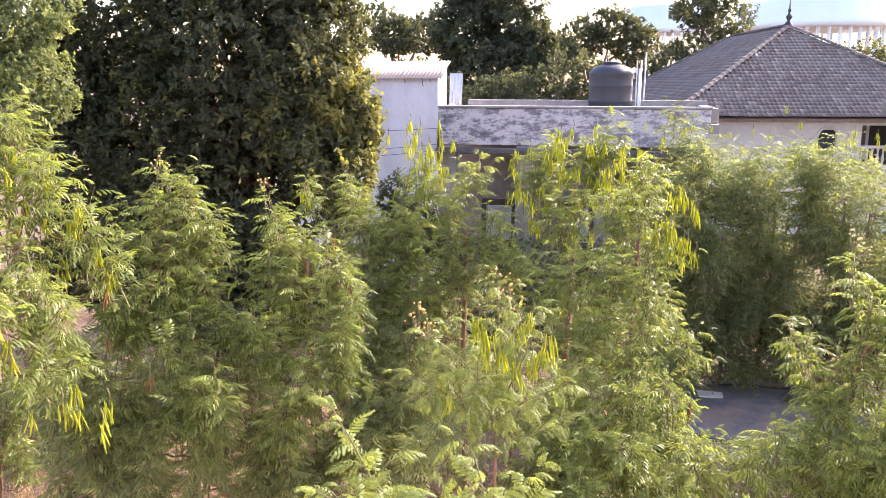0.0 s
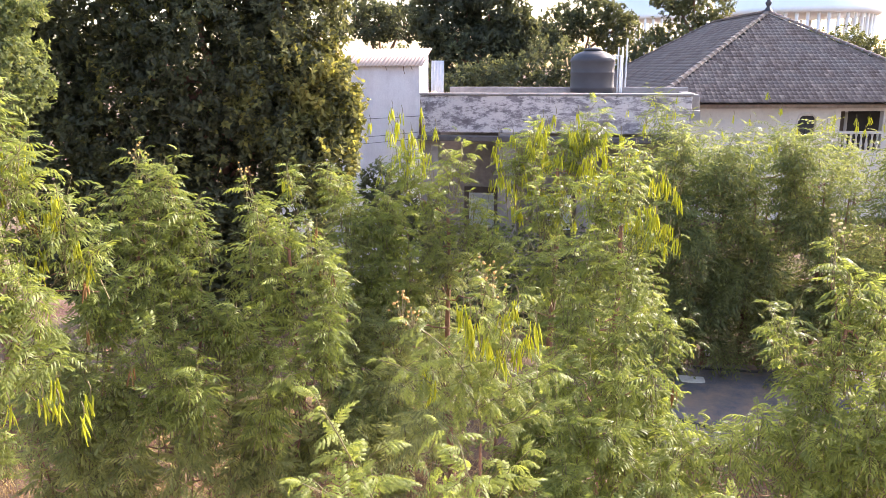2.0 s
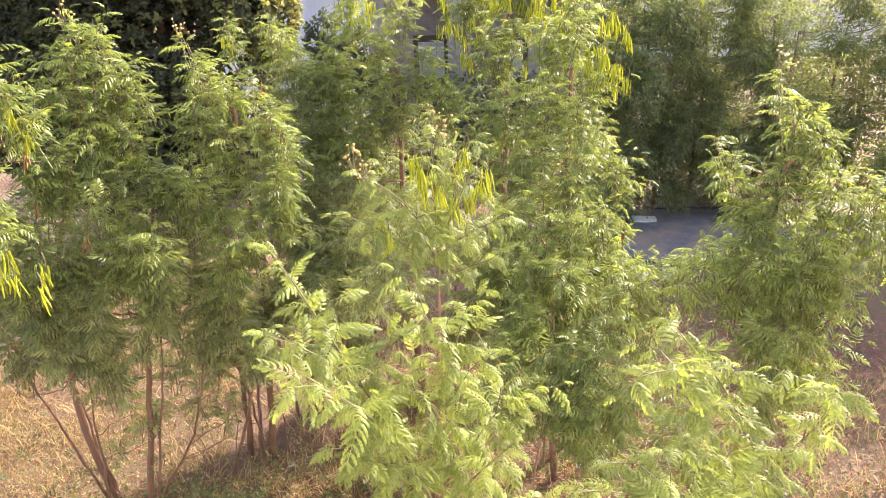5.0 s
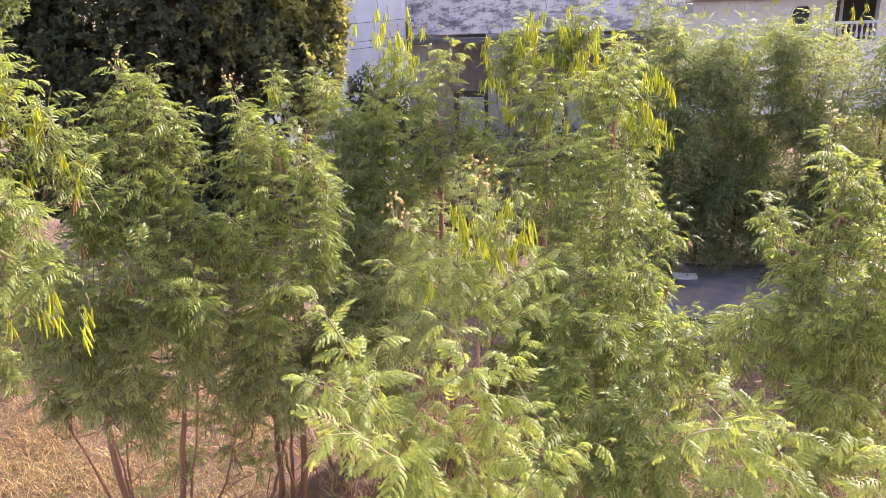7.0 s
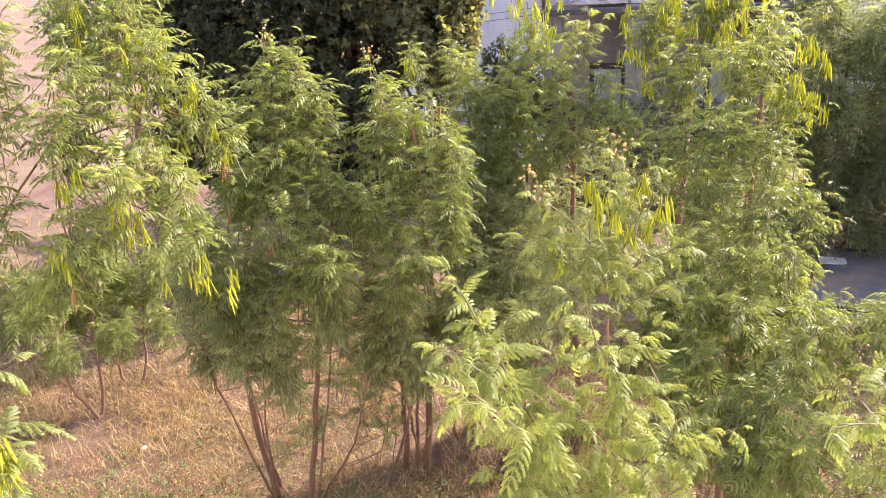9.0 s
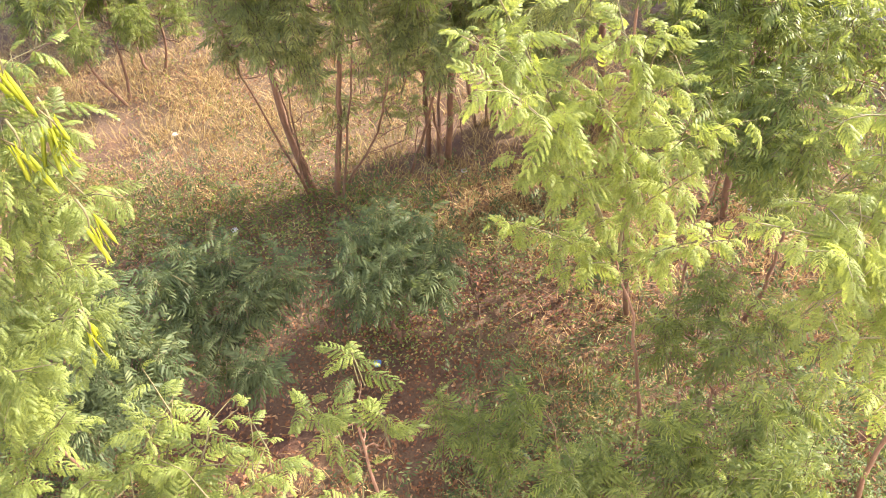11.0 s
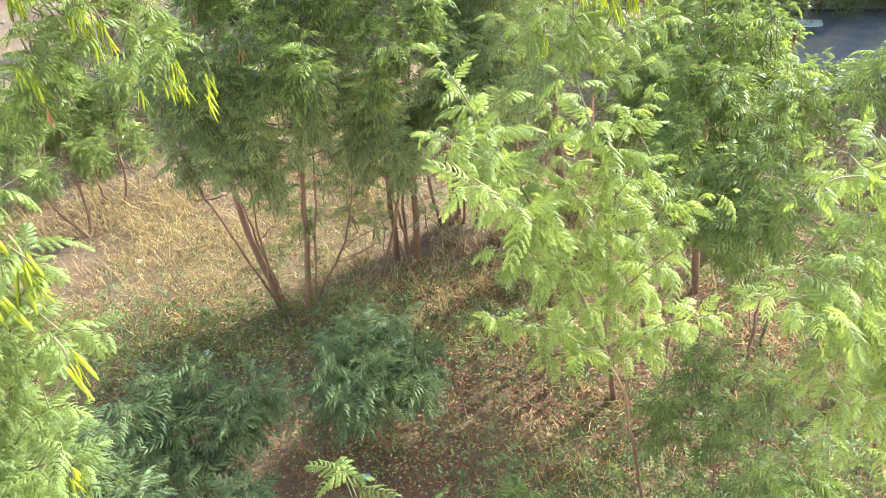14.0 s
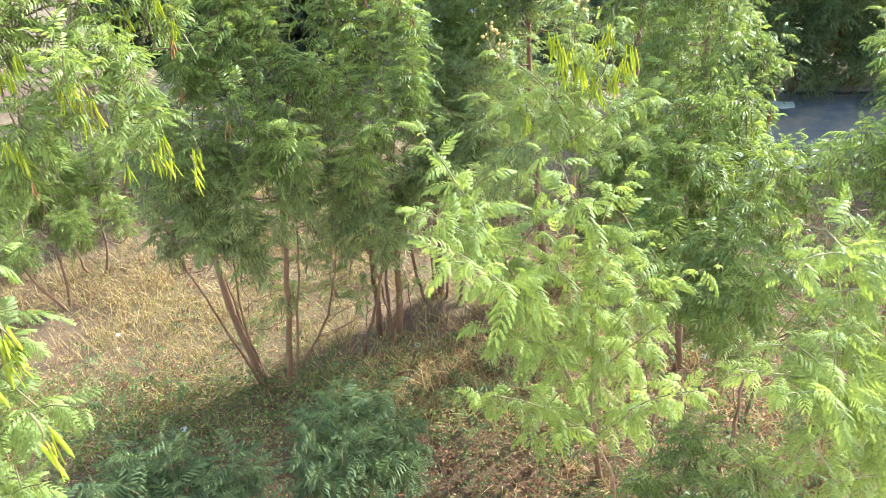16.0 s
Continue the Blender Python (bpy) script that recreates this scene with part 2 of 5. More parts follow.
def one_pod(rng, length):
    """A flat, slightly twisted pod hanging from its stalk."""
    out = Build()
    s = np.linspace(0, 1, 6)
    swing = rng.uniform(0.0, 0.16)
    path = np.stack([swing * s * s * length, 0 * s, -s * length], -1)
    turn = rng.uniform(-0.5, 0.5) * s
    across = np.stack([0 * s, np.cos(turn), 0 * s], -1) + np.stack([np.sin(turn), 0 * s, 0 * s], -1)
    half = (0.0062 * np.array([0.25, 0.85, 1, 1, 0.9, 0.15]))[:, None]
    thick = np.array([0.0018, 0, 0])
    ring = np.stack([path - across * half, path + thick, path + across * half, path - thick], 1)
    i, j = np.meshgrid(np.arange(5), np.arange(4), indexing="ij")
    f = np.stack([i * 4 + j, i * 4 + (j + 1) % 4, i * 4 + 4 + (j + 1) % 4, i * 4 + 4 + j], -1).reshape(-1, 4)
    out.add(ring.reshape(-1, 3), f, rng.uniform(0.1, 0.9))
    return out


def hang_pods(tree, place, count, meshes, rng, label):
    """A bunch: a short stalk, with every pod a piece of its own."""
    b = Build()
    tube(b, bend((0, 0, 0.07), (0, 0, -0.02), (0.01, 0, 0), 4, rng, 0.0), 0.0035, 0.0025, 4)
    bunch = part("pod_stalk", b, TWIG, tree, label)
    bunch.matrix_basis = Matrix.Translation(Vector(place))
    for _ in range(count):
        o = part("pod", meshes[rng.integers(0, len(meshes))], parent=bunch)
        a, r = rng.uniform(0, 360), rng.uniform(0.003, 0.028)
        o.matrix_basis = (pose(r * math.cos(a), r * math.sin(a), rng.uniform(-0.03, 0.01), rng.uniform(-16, 16), rng.uniform(-16, 16), rng.uniform(0, 360))
                          @ Matrix.Diagonal((1, 1, rng.uniform(0.7, 1.15), 1)))


def ball(radius):
    bm = bmesh.new()
    bmesh.ops.create_icosphere(bm, subdivisions=1, radius=radius)
    return bm


POD_MESH = [one_pod(seeded, 0.125).mesh("pod", POD) for _ in range(6)]
DRY_MESH = [one_pod(seeded, 0.11).mesh("dry_pod", DRY_POD) for _ in range(3)]
HEAD = []
for material in (FLOWER.m, BUD.m):
    HEAD.append(bpy.data.meshes.new("flower_head"))
    bm = ball(0.009)
    bm.to_mesh(HEAD[-1])
    bm.free()
    HEAD[-1].materials.append(material)


def flower_spray(tree, place, which, rng):
    """A tip with small round flower heads on stalks."""
    count = 8 + which * 4
    ends = unit(rng.normal(0, 1, (count, 3)) + (0, 0, 0.9)) * 0.09 * rng.uniform(0.4, 1.1, (count, 1))
    b = Build()
    for end in ends:
        tube(b, bend((0, 0, -0.06), end, (0, 0, 0.01), 4, rng, 0.0), 0.002, 0.0012, 3)
    spray = part("flower_spray", b, TWIG, tree, "stalked round flower heads" if which == 0 else "brown stalked flower buds")
    spray.matrix_basis = Matrix.Translation(Vector(place))
    for end in ends:
        o = part("flower_head", HEAD[which], parent=spray)
        o.matrix_basis = Matrix.Translation(Vector(end)) @ Matrix.Scale(rng.uniform(0.6, 1.15), 4)


def smooth_path(points, n):
    """A rounded path through a few points."""
    p = np.array(points, float)
    for _ in range(2):
        q, r = 0.75 * p[:-1] + 0.25 * p[1:], 0.25 * p[:-1] + 0.75 * p[1:]
        p = np.concatenate([p[:1], np.stack([q, r], 1).reshape(-1, 3)[1:-1], p[-1:]])
    c = np.concatenate([[0], np.cumsum(np.linalg.norm(np.diff(p, axis=0), axis=1))])
    s = np.linspace(0, c[-1], n)
    return np.stack([np.interp(s, c, p[:, k]) for k in range(3)], -1)


def feather_tree(seed, stems, lobes, kind, label, size=0.17, tone=0.35, pods=(), flowers=(), name="leadtree",
                 material=None, gap=0.048, category="tree", dry=0, thick=0.030, most=14, each=2, boughs=()):
    """A slender feathery tree. stems: (base x, base y, top x, top y, top z, thickness, bulge x, bulge y);
    lobes: (x, y, z, radius), the leafy heads; boughs: branches as points from foot to tip;
    pods: (x, y, z); flowers: (x, y, z, kind)."""
    rng = np.random.default_rng(seed)
    base = np.array([stems[0][0], stems[0][1], 0.0])
    tree = empty(name, base, label, category, "feathery trees")
    trunks, leaves, twigs = [], Build(), Build()
    for bx, by, tx, ty, tz, r, *bulge in stems:
        lift = (*bulge, 0) if bulge else ((tx - bx) * 0.1 + rng.normal(0, 0.04), rng.normal(0, 0.04), 0)
        path = bend((bx, by, -0.05), (tx, ty, tz), lift, 16, rng, 0.045)
        trunks.append(path)
        b = Build()
        tube(b, path - base, r, r * 0.3, 8)
        part("trunk", b, BARK, tree)
    every = np.concatenate([p[5:] for p in trunks])
    for x, y, z, radius in lobes:
        c = np.array([x, y, z])
        flatway = np.linalg.norm(every[:, :2] - c[:2], axis=1)
        start = every[int(np.argmin(flatway + 1.2 * np.abs(every[:, 2] - (z - 0.25 - 0.6 * flatway))))]
        heart = c - (0, 0, radius * 0.8 + 0.10)
        limb = bend(start, heart, (0, 0, -0.05), 10, rng, 0.06)
        b = Build()
        tube(b, limb - base, 0.003 + 0.020 * radius, 0.003, 5)
        part("limb", b, BARK, tree)
        spread = max(0.03, radius - 0.07)
        for k in range(int(np.clip(round(radius / thick), 1, most))):
            out = unit(rng.normal(0, 1, 3) * (1, 1, 0.7) + (0, 0, 0.6))
            tip = c + out * (1, 1, 1.25) * spread * rng.uniform(0.45, 1.0) + (0, 0, 0.03)
            q = limb[rng.integers(6, 10)] + rng.normal(0, spread * 0.35, 3)
            way = tip - q
            if np.linalg.norm(way) < 0.2:
                q = tip - unit(way + (0, 0, 0.1)) * 0.2
            shoot = bend(q, tip, (0, 0, rng.uniform(0.0, 0.05)), 8, rng, 0.03)
            shade = tone + rng.normal(0, 0.07)
            leafy_shoot(leaves, twigs, shoot - base, kind, size, shade, rng, gap, 0.3, 0.005)
            for _ in range(int(rng.integers(0, each + 1)) if radius > 0.12 else 0):
                i = rng.integers(2, 6)
                d = unit(unit(way) * 0.7 + rng.normal(0, 0.6, 3) + (0, 0, 0.3))
                side = bend(shoot[i], shoot[i] + d * rng.uniform(0.15, 0.32), (0, 0, 0.02), 5, rng, 0.02)
                leafy_shoot(leaves, twigs, side - base, kind, size * 0.92, shade, rng, gap, 0.3, 0.004)
    for points in boughs:
        length = np.linalg.norm(np.diff(np.array(points), axis=0), axis=1).sum()
        path = smooth_path(points, 12)
        b = Build()
        tube(b, path - base, 0.003 + 0.004 * length, 0.0015, 6)
        part("limb", b, TWIG, tree)
        shade = tone + rng.normal(0, 0.05)
        leafy_shoot(leaves, twigs, path - base, kind, size, shade, rng, gap, 0.15, 0.002)
        for _ in range(int(rng.integers(1, 3) + each * length)):
            i = rng.integers(4, 11)
            d = unit(unit(path[i] - path[i - 1]) * 0.6 + rng.normal(0, 0.6, 3) * (1, 1, 0.6) + (0, 0, 0.15))
            side = bend(path[i], path[i] + d * rng.uniform(0.10, 0.22), (0, 0, 0.02), 5, rng, 0.02)
            leafy_shoot(leaves, twigs, side - base, kind, size * 0.9, shade, rng, gap * 1.1, 0.2, 0.003)
    part("crown", leaves, material or FEATHER, tree)
    tagged(part("twig", twigs, TWIG, tree), kind="stuff")
    for place in pods:
        hang_pods(tree, np.array(place) - base, int(rng.integers(5, 10)), POD_MESH, rng, "hanging yellow-green seed pods")
    for _ in range(dry):
        x, y, z, radius = lobes[rng.integers(0, len(lobes))]
        hang_pods(tree, np.array([x, y, z - radius * 0.6]) - base + rng.normal(0, radius * 0.5, 3), 5, DRY_MESH, rng, "brown dry seed pods")
    for x, y, z, which in flowers:
        flower_spray(tree, np.array([x, y, z]) - base, which, rng)
    return tree


def around(places, count, spread, seed):
    """More places scattered about each one of a few."""
    rng = np.random.default_rng(seed)
    return [tuple(np.array(p) + rng.normal(0, spread, 3)) for p in places for _ in range(count)]


def clump_tree(seed, base, height, lobes, label, kind="broad", size=0.11, per=900, material=None, trunk=0.18, tone=0.3,
               name="broadleaf_tree", sprigs=14):
    """A dense tree: leaf sprays over the outside of several heads, with gaps and sprigs."""
    rng = np.random.default_rng(seed)
    at = np.array([base[0], base[1], 0.0])
    tree = empty(name, at, label, "tree", "background trees")
    b = Build()
    path = bend(at, (base[0], base[1], height), (0.1, 0, 0), 10, rng, 0.2)
    tube(b, path - at, trunk, trunk * 0.5, 10)
    part("trunk", b, BARK, tree)
    leaves = Build()
    for x, y, z, rx, ry, rz, share, *extra in lobes:
        c, tint = np.array([x, y, z]), tone + sum(extra)
        b = Build()
        tube(b, bend(path[rng.integers(4, 9)], c, (0, 0, 0.1), 8, rng, 0.15) - at, trunk * 0.5, trunk * 0.15, 6)
        part("limb", b, BARK, tree)
        n = int(per * share * 0.58)
        d = unit(rng.normal(0, 1, (n, 3)))
        bumps = np.array([noise.noise(Vector(q * 2.3 + c)) for q in d]) * 0.35
        r = (0.45 + 0.58 * rng.random(n) ** 0.5) * (1 + bumps)
        p = c + d * r[:, None] * (rx, ry, rz)
        clump = np.array([noise.noise(Vector(q * (0.22 / size))) for q in p])
        keep = (p[:, 2] > 0.15) & (clump > -0.24)
        p, d, clump = p[keep], d[keep], clump[keep]
        shade = rng.normal(tint, 0.14, len(p)) + 0.5 * clump
        tip = unit(d + rng.normal(0, 0.35, p.shape) + (0, 0, 0.5))
        for q in range(9):
            off = rng.normal(0, size * 0.22, p.shape)
            x_ = unit(tip * 0.45 + rng.normal(0, 0.75, p.shape) + (0, 0, -0.10))
            up = tip + rng.normal(0, 0.3, p.shape) + (0, 0, 0.3)
            scatter(leaves, kind, p + off - at, x_, up, size * rng.uniform(0.7, 1.2, len(p)), np.clip(shade + rng.normal(0, 0.06, len(p)), 0, 0.8), rng)
        for _ in range(int(sprigs * share)):
            d0 = unit(rng.normal(0, 1, 3) + (0, 0, 0.3))
            q = c + d0 * np.array([rx, ry, rz]) * 0.95
            m = 16
            s = np.linspace(0, 1, m)[:, None]
            pp = q + unit(d0 + (0, 0, 0.9)) * s * rng.uniform(0.3, 0.7) * max(0.5, rz * 0.3)
            x_ = unit(rng.normal(0, 1, (m, 3)) + (0, 0, 0.1))
            scatter(leaves, kind, pp - at, x_, np.array([0, 0, 1.0]) + rng.normal(0, 0.4, (m, 3)), size * rng.uniform(0.8, 1.2, m), np.clip(rng.normal(tint + 0.2, 0.12, m), 0, 0.8), rng)
    part("crown", leaves, material or BROAD, tree)
    return tree


# ---------------------------------------------------------------- ground
def ground_height(x, y):
    p = Vector((x * 0.35, y * 0.35, 0))
    near = max(0.0, 1 - max(0.0, math.hypot(x, y - 7) - 14) / 10)
    return (0.10 * noise.noise(p) + 0.04 * noise.noise(p * 4.3)) * near


def axis(lo, hi, step, far):
    inner = np.arange(lo, hi + step / 2, step)
    outer = np.geomspace(1, far, 14)
    return np.concatenate([lo - outer[::-1], inner, hi + outer])


gx, gy = axis(-12, 12, 0.2, 1500), axis(-3, 24, 0.2, 1500)
verts = np.array([(x, y, ground_height(x, y)) for y in gy for x in gx])
i, j = np.meshgrid(np.arange(len(gy) - 1), np.arange(len(gx) - 1), indexing="ij")
k = (i * len(gx) + j).ravel()
b = Build()
b.add(verts, np.stack([k, k + 1, k + len(gx) + 1, k + len(gx)], -1))
SOIL = Mat("dry_soil", 0.95)
big, small, grit = SOIL.noise(0.45, 4), SOIL.noise(5, 8, 0.7), SOIL.noise(45, 6, 0.75)
red = SOIL.ramp(small, (0.35, (0.062, 0.024, 0.014)), (0.65, (0.135, 0.060, 0.034)))
straw = SOIL.ramp(grit, (0.35, (0.085, 0.052, 0.026)), (0.65, (0.19, 0.125, 0.062)))
SOIL.colour(SOIL.mix(SOIL.ramp(big, (0.35, (0, 0, 0)), (0.55, (1, 1, 1))), red, straw))
SOIL.bump(grit, 0.8, 0.03)
tagged(part("ground", b, SOIL.m), "dry reddish soil with straw and dead leaves", "ground", kind="structure")


# ---------------------------------------------------------------- buildings
TURN = -12.0


def box(bm, x0, x1, y0, y1, z0, z1, bevel=0.0):
    m = Matrix.Translation(((x0 + x1) / 2, (y0 + y1) / 2, (z0 + z1) / 2)) @ Matrix.Diagonal((x1 - x0, y1 - y0, z1 - z0, 1))
    made = bmesh.ops.create_cube(bm, size=1, matrix=m)
    if bevel:
        edges = {e for v in made["verts"] for e in v.link_edges}
        bmesh.ops.bevel(bm, geom=list(edges), offset=bevel, segments=2, affect="EDGES", profile=0.5)


def block(name, parent, material, *dims, bevel=0.0, label=""):
    bm = bmesh.new()
    box(bm, *dims, bevel)
    return part(name, bm, material, parent, label)


def lathe(profile, sides=20):
    """A turned shape from (radius, height) steps."""
    out = Build()
    n = len(profile)
    a = np.arange(sides) * 2 * np.pi / sides
    v = np.array([[(r * math.cos(q), r * math.sin(q), z) for q in a] for r, z in profile])
    i, j = np.meshgrid(np.arange(n - 1), np.arange(sides), indexing="ij")
    k = (j + 1) % sides
    f = np.stack([i * sides + j, i * sides + k, (i + 1) * sides + k, (i + 1) * sides + j], -1).reshape(-1, 4)
    out.add(v.reshape(-1, 3), f)
    return out


def rod(points, radius, sides=8):
    out = Build()
    tube(out, np.array(points, float), radius, radius, sides)
    return out


def corrugated(width, depth, waves, height, steps=4):
    """A wavy sheet, waves along x, with a thickness."""
    out = Build()
    n = waves * steps + 1
    x = np.linspace(0, width, n)
    z = height * np.sin(np.arange(n) * 2 * np.pi / steps + 0.4)
    top = [np.stack([x, np.full(n, y), z + dz], -1) for y, dz in ((0, 0.004), (depth, 0.004), (depth, -0.004), (0, -0.004))]
    v = np.concatenate(top)
    f = [[(r % 4) * n + i, (r % 4) * n + i + 1, ((r + 1) % 4) * n + i + 1, ((r + 1) % 4) * n + i] for r in range(4) for i in range(n - 1)]
    out.add(v, f)
    return out


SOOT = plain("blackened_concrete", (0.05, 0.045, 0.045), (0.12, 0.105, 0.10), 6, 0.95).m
# peeling whitewash: pale coats over dark plaster, streaked downwards
PEEL = Mat("peeling_whitewash", 0.92)
coat = PEEL.noise(2.1, 12, 0.82, (1, 1, 2.2))
streak = PEEL.noise(6.0, 8, 0.7, (1, 1, 0.18))
grain = PEEL.noise(60, 6, 0.7)
pale = PEEL.ramp(grain, (0.3, (0.46, 0.41, 0.40)), (0.7, (0.62, 0.57, 0.55)))
bare = PEEL.ramp(streak, (0.3, (0.10, 0.085, 0.09)), (0.7, (0.27, 0.235, 0.25)))
PEEL.colour(PEEL.mix(PEEL.ramp(coat, (0.475, (0, 0, 0)), (0.54, (1, 1, 1))), pale, bare))
PEEL.bump(coat, 0.5, 0.02)
WHITE = Mat("weathered_whitewash", 0.92)
dirt = WHITE.noise(1.3, 8, 0.7, (1, 1, 0.45))
WHITE.colour(WHITE.mix(WHITE.ramp(dirt, (0.42, (0, 0, 0)), (0.75, (1, 1, 1))), WHITE.ramp(WHITE.noise(40, 6), (0.3, (0.64, 0.60, 0.61)), (0.7, (0.76, 0.72, 0.72))), (0.44, 0.40, 0.40)))
WHITE.bump(WHITE.noise(30, 6), 0.3, 0.01)
RUST = plain("rusty_iron", (0.05, 0.03, 0.02), (0.14, 0.07, 0.04), 40, 0.8, 0.2).m
PIPE = plain("white_plastic_pipe", (0.60, 0.60, 0.60), (0.75, 0.75, 0.74), 20, 0.45).m
STEEL = plain("galvanised_sheet", (0.34, 0.38, 0.42), (0.52, 0.56, 0.60), 14, 0.45, 0.5).m
SACK = plain("beige_sack", (0.40, 0.30, 0.20), (0.58, 0.46, 0.33), 25, 0.9).m
CREAM = plain("cream_plaster", (0.36, 0.34, 0.31), (0.52, 0.49, 0.45), 6, 0.92).m
WOOD = plain("dark_door_wood", (0.05, 0.035, 0.028), (0.10, 0.075, 0.06), 30, 0.7, stretch=(1, 1, 0.1)).m
CLOTH = plain("pale_curtain", (0.34, 0.33, 0.32), (0.48, 0.47, 0.46), 12, 0.9, stretch=(1, 1, 0.05)).m

flat = empty("flat_roofed_building", (-0.1, 18.0, 0), "low whitewashed building with stained flat roof parapet", "building", turn=TURN)
block("roof_slab", flat, CONCRETE, 0.02, 5.98, 0.02, 4.2, 4.08, 4.28)
parapet = block("parapet", flat, PEEL.m, 0, 5.8, 0, 0.22, 3.78, 4.58, bevel=0.015, label="peeling stained whitewashed parapet")
block("coping", parapet, CONCRETE, -0.0, 5.83, -0.03, 0.25, 4.583, 4.635, bevel=0.012)
back = block("parapet", flat, CONCRETE, 0.2, 5.98, 2.6, 2.8, 4.283, 4.70, bevel=0.015)
block("parapet", flat, CONCRETE, 5.76, 5.98, 0.26, 2.55, 4.283, 4.6, bevel=0.015)
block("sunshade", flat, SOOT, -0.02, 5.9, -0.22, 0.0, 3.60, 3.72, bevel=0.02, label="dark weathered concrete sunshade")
# piers and back wall darker than the whitewash, for shade under the sunshade
for x in (0.0, 1.75, 3.5, 5.4):
    block("pier", flat, CONCRETE, x, x + 0.4, 0.004, 0.3, -0.1, 3.77)
block("back_wall", flat, CONCRETE, 0, 5.8, 1.6, 1.8, -0.1, 4.07)
block("floor_plinth", flat, CONCRETE, 0, 5.8, 0.0, 1.6, -0.1, 0.35)
for x in (0.75, 2.6, 4.3):
    door = block("door", flat, WOOD, x, x + 0.85, 1.555, 1.6, 0.35, 2.35)
    block("door_panel", door, STEEL, x + 0.12, x + 0.73, 1.535, 1.553, 1.35, 2.2)
block("side_wall", flat, WHITE.m, 5.6, 5.8, 0.3, 4.2, -0.1, 4.07)
# the stair room on its left, with a sloping tin roof
room = block("stair_room", flat, WHITE.m, -3.4, -0.003, -0.004, 0.95, -0.1, 5.22, label="plain whitewashed stair room wall")
bm = bmesh.new()
side = [(-0.003, -0.004, 5.22), (-0.003, 0.95, 5.22), (-0.003, 0.95, 5.56)]
front = [bm.verts.new(p) for p in side]
rear = [bm.verts.new((-3.4, p[1], p[2])) for p in side]
bm.faces.new(front), bm.faces.new(rear[::-1])
for q in range(3):
    bm.faces.new((front[q], front[(q + 1) % 3], rear[(q + 1) % 3], rear[q]))
part("gable", bm, WHITE.m, flat)
tilt = math.degrees(math.atan2(0.34, 0.95))
for q in range(4):
    sheet = part("roof_sheet", corrugated(0.93, 1.16, 11, 0.013), TIN, flat, "pale sun-bleached corrugated roof sheet")
    sheet.matrix_basis = pose(-3.45 + q * 0.87, -0.10, 5.215 + 0.006 * (q % 2), tilt, 0, (0.4, -0.5, 0.3, -0.2)[q])
for x, l in ((-0.75, 0.10), (-0.35, 0.18), (-0.18, 0.08), (-1.6, 0.09)):
    part("roof_hook", rod([(x, -0.06, 5.22), (x + 0.01, -0.07, 5.22 - l * 0.6), (x + 0.03, -0.07, 5.22 - l)], 0.008, 6), RUST, flat)
panel = tagged(part("tin_panel", corrugated(0.30, 0.62, 4, 0.010), STEEL), "grey-blue corrugated tin panel leaning on stair room", "panel")
panel.matrix_world = flat.matrix_basis @ pose(0.05, 0.93, 4.29, 82) @ Matrix.Diagonal((1, 1.7, 1, 1))
sack = tagged(part("sack", lathe([(0.02, 0), (0.16, 0.02), (0.19, 0.14), (0.16, 0.28), (0.07, 0.36), (0.02, 0.39)], 14), SACK), "beige sack on the flat roof", "sack")
sack.matrix_world = flat.matrix_basis @ pose(0.22, 0.45, 4.283)
pipe = tagged(part("drain_pipe", rod([(0.02, -0.05, 3.35), (0.02, -0.05, 3.75), (0.03, -0.06, 4.1)], 0.035), RUST), "rusty drain pipe on the wall corner", "pipe")
pipe.matrix_world = flat.matrix_basis
for z, dz in ((4.17, -0.03), (3.62, 0.17), (3.45, 0.2)):
    wire = tagged(part("cable", rod(bend((-5.0, -0.35, z - 0.15), (0.05, -0.06, z + dz), (0, 0, -0.06), 12, np.random.default_rng(3), 0.0), 0.006, 5), DARK), "thin sagging dark cable along the wall", "cable")
    wire.matrix_world = flat.matrix_basis

# water tank with its slab and pipes
slab = tagged(block("tank_slab", None, CONCRETE, -0.95, 1.55, -0.72, 0.75, 0, 0.10, bevel=0.02), "low concrete slab under the water tank", "slab")
slab.matrix_basis = pose(4.1, 19.75, 4.283, 0, 0, TURN)
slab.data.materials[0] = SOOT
for x in (-0.7, 1.3):
    for y in (-0.5, 0.5):
        block("foot", slab, CONCRETE, x - 0.1, x + 0.1, y - 0.1, y + 0.1, -0.003, 0.0)
tank = empty("water_tank", (4.08, 19.8, 4.386), "black plastic rooftop water tank on a slab", "water tank", turn=TURN)
steps = [(0.0, 0.0), (0.50, 0.0), (0.52, 0.03)]
for z in (0.30, 0.66):
    steps += [(0.52, z - 0.03), (0.527, z - 0.015), (0.527, z + 0.015), (0.52, z + 0.03)]
steps += [(0.525, 0.90), (0.54, 0.93), (0.52, 0.99), (0.42, 1.09), (0.27, 1.15), (0.2, 1.165), (0.0, 1.17)]
part("barrel", lathe(steps, 36).mesh("barrel", TANK, True), parent=tank)
part("lid", lathe([(0.0, 1.165), (0.21, 1.165), (0.22, 1.18), (0.22, 1.215), (0.16, 1.235), (0.0, 1.24)], 24), TANK, tank)
part("air_pipe", rod([(-0.1, 0, 1.16), (-0.1, 0, 1.30), (-0.14, 0, 1.33)], 0.02), TANK, tank)
part("inlet_pipe", rod([(0.48, -0.05, 1.04), (0.66, -0.05, 1.06), (0.66, -0.05, 0.0)], 0.022), PIPE, tank, "white plastic inlet pipe")
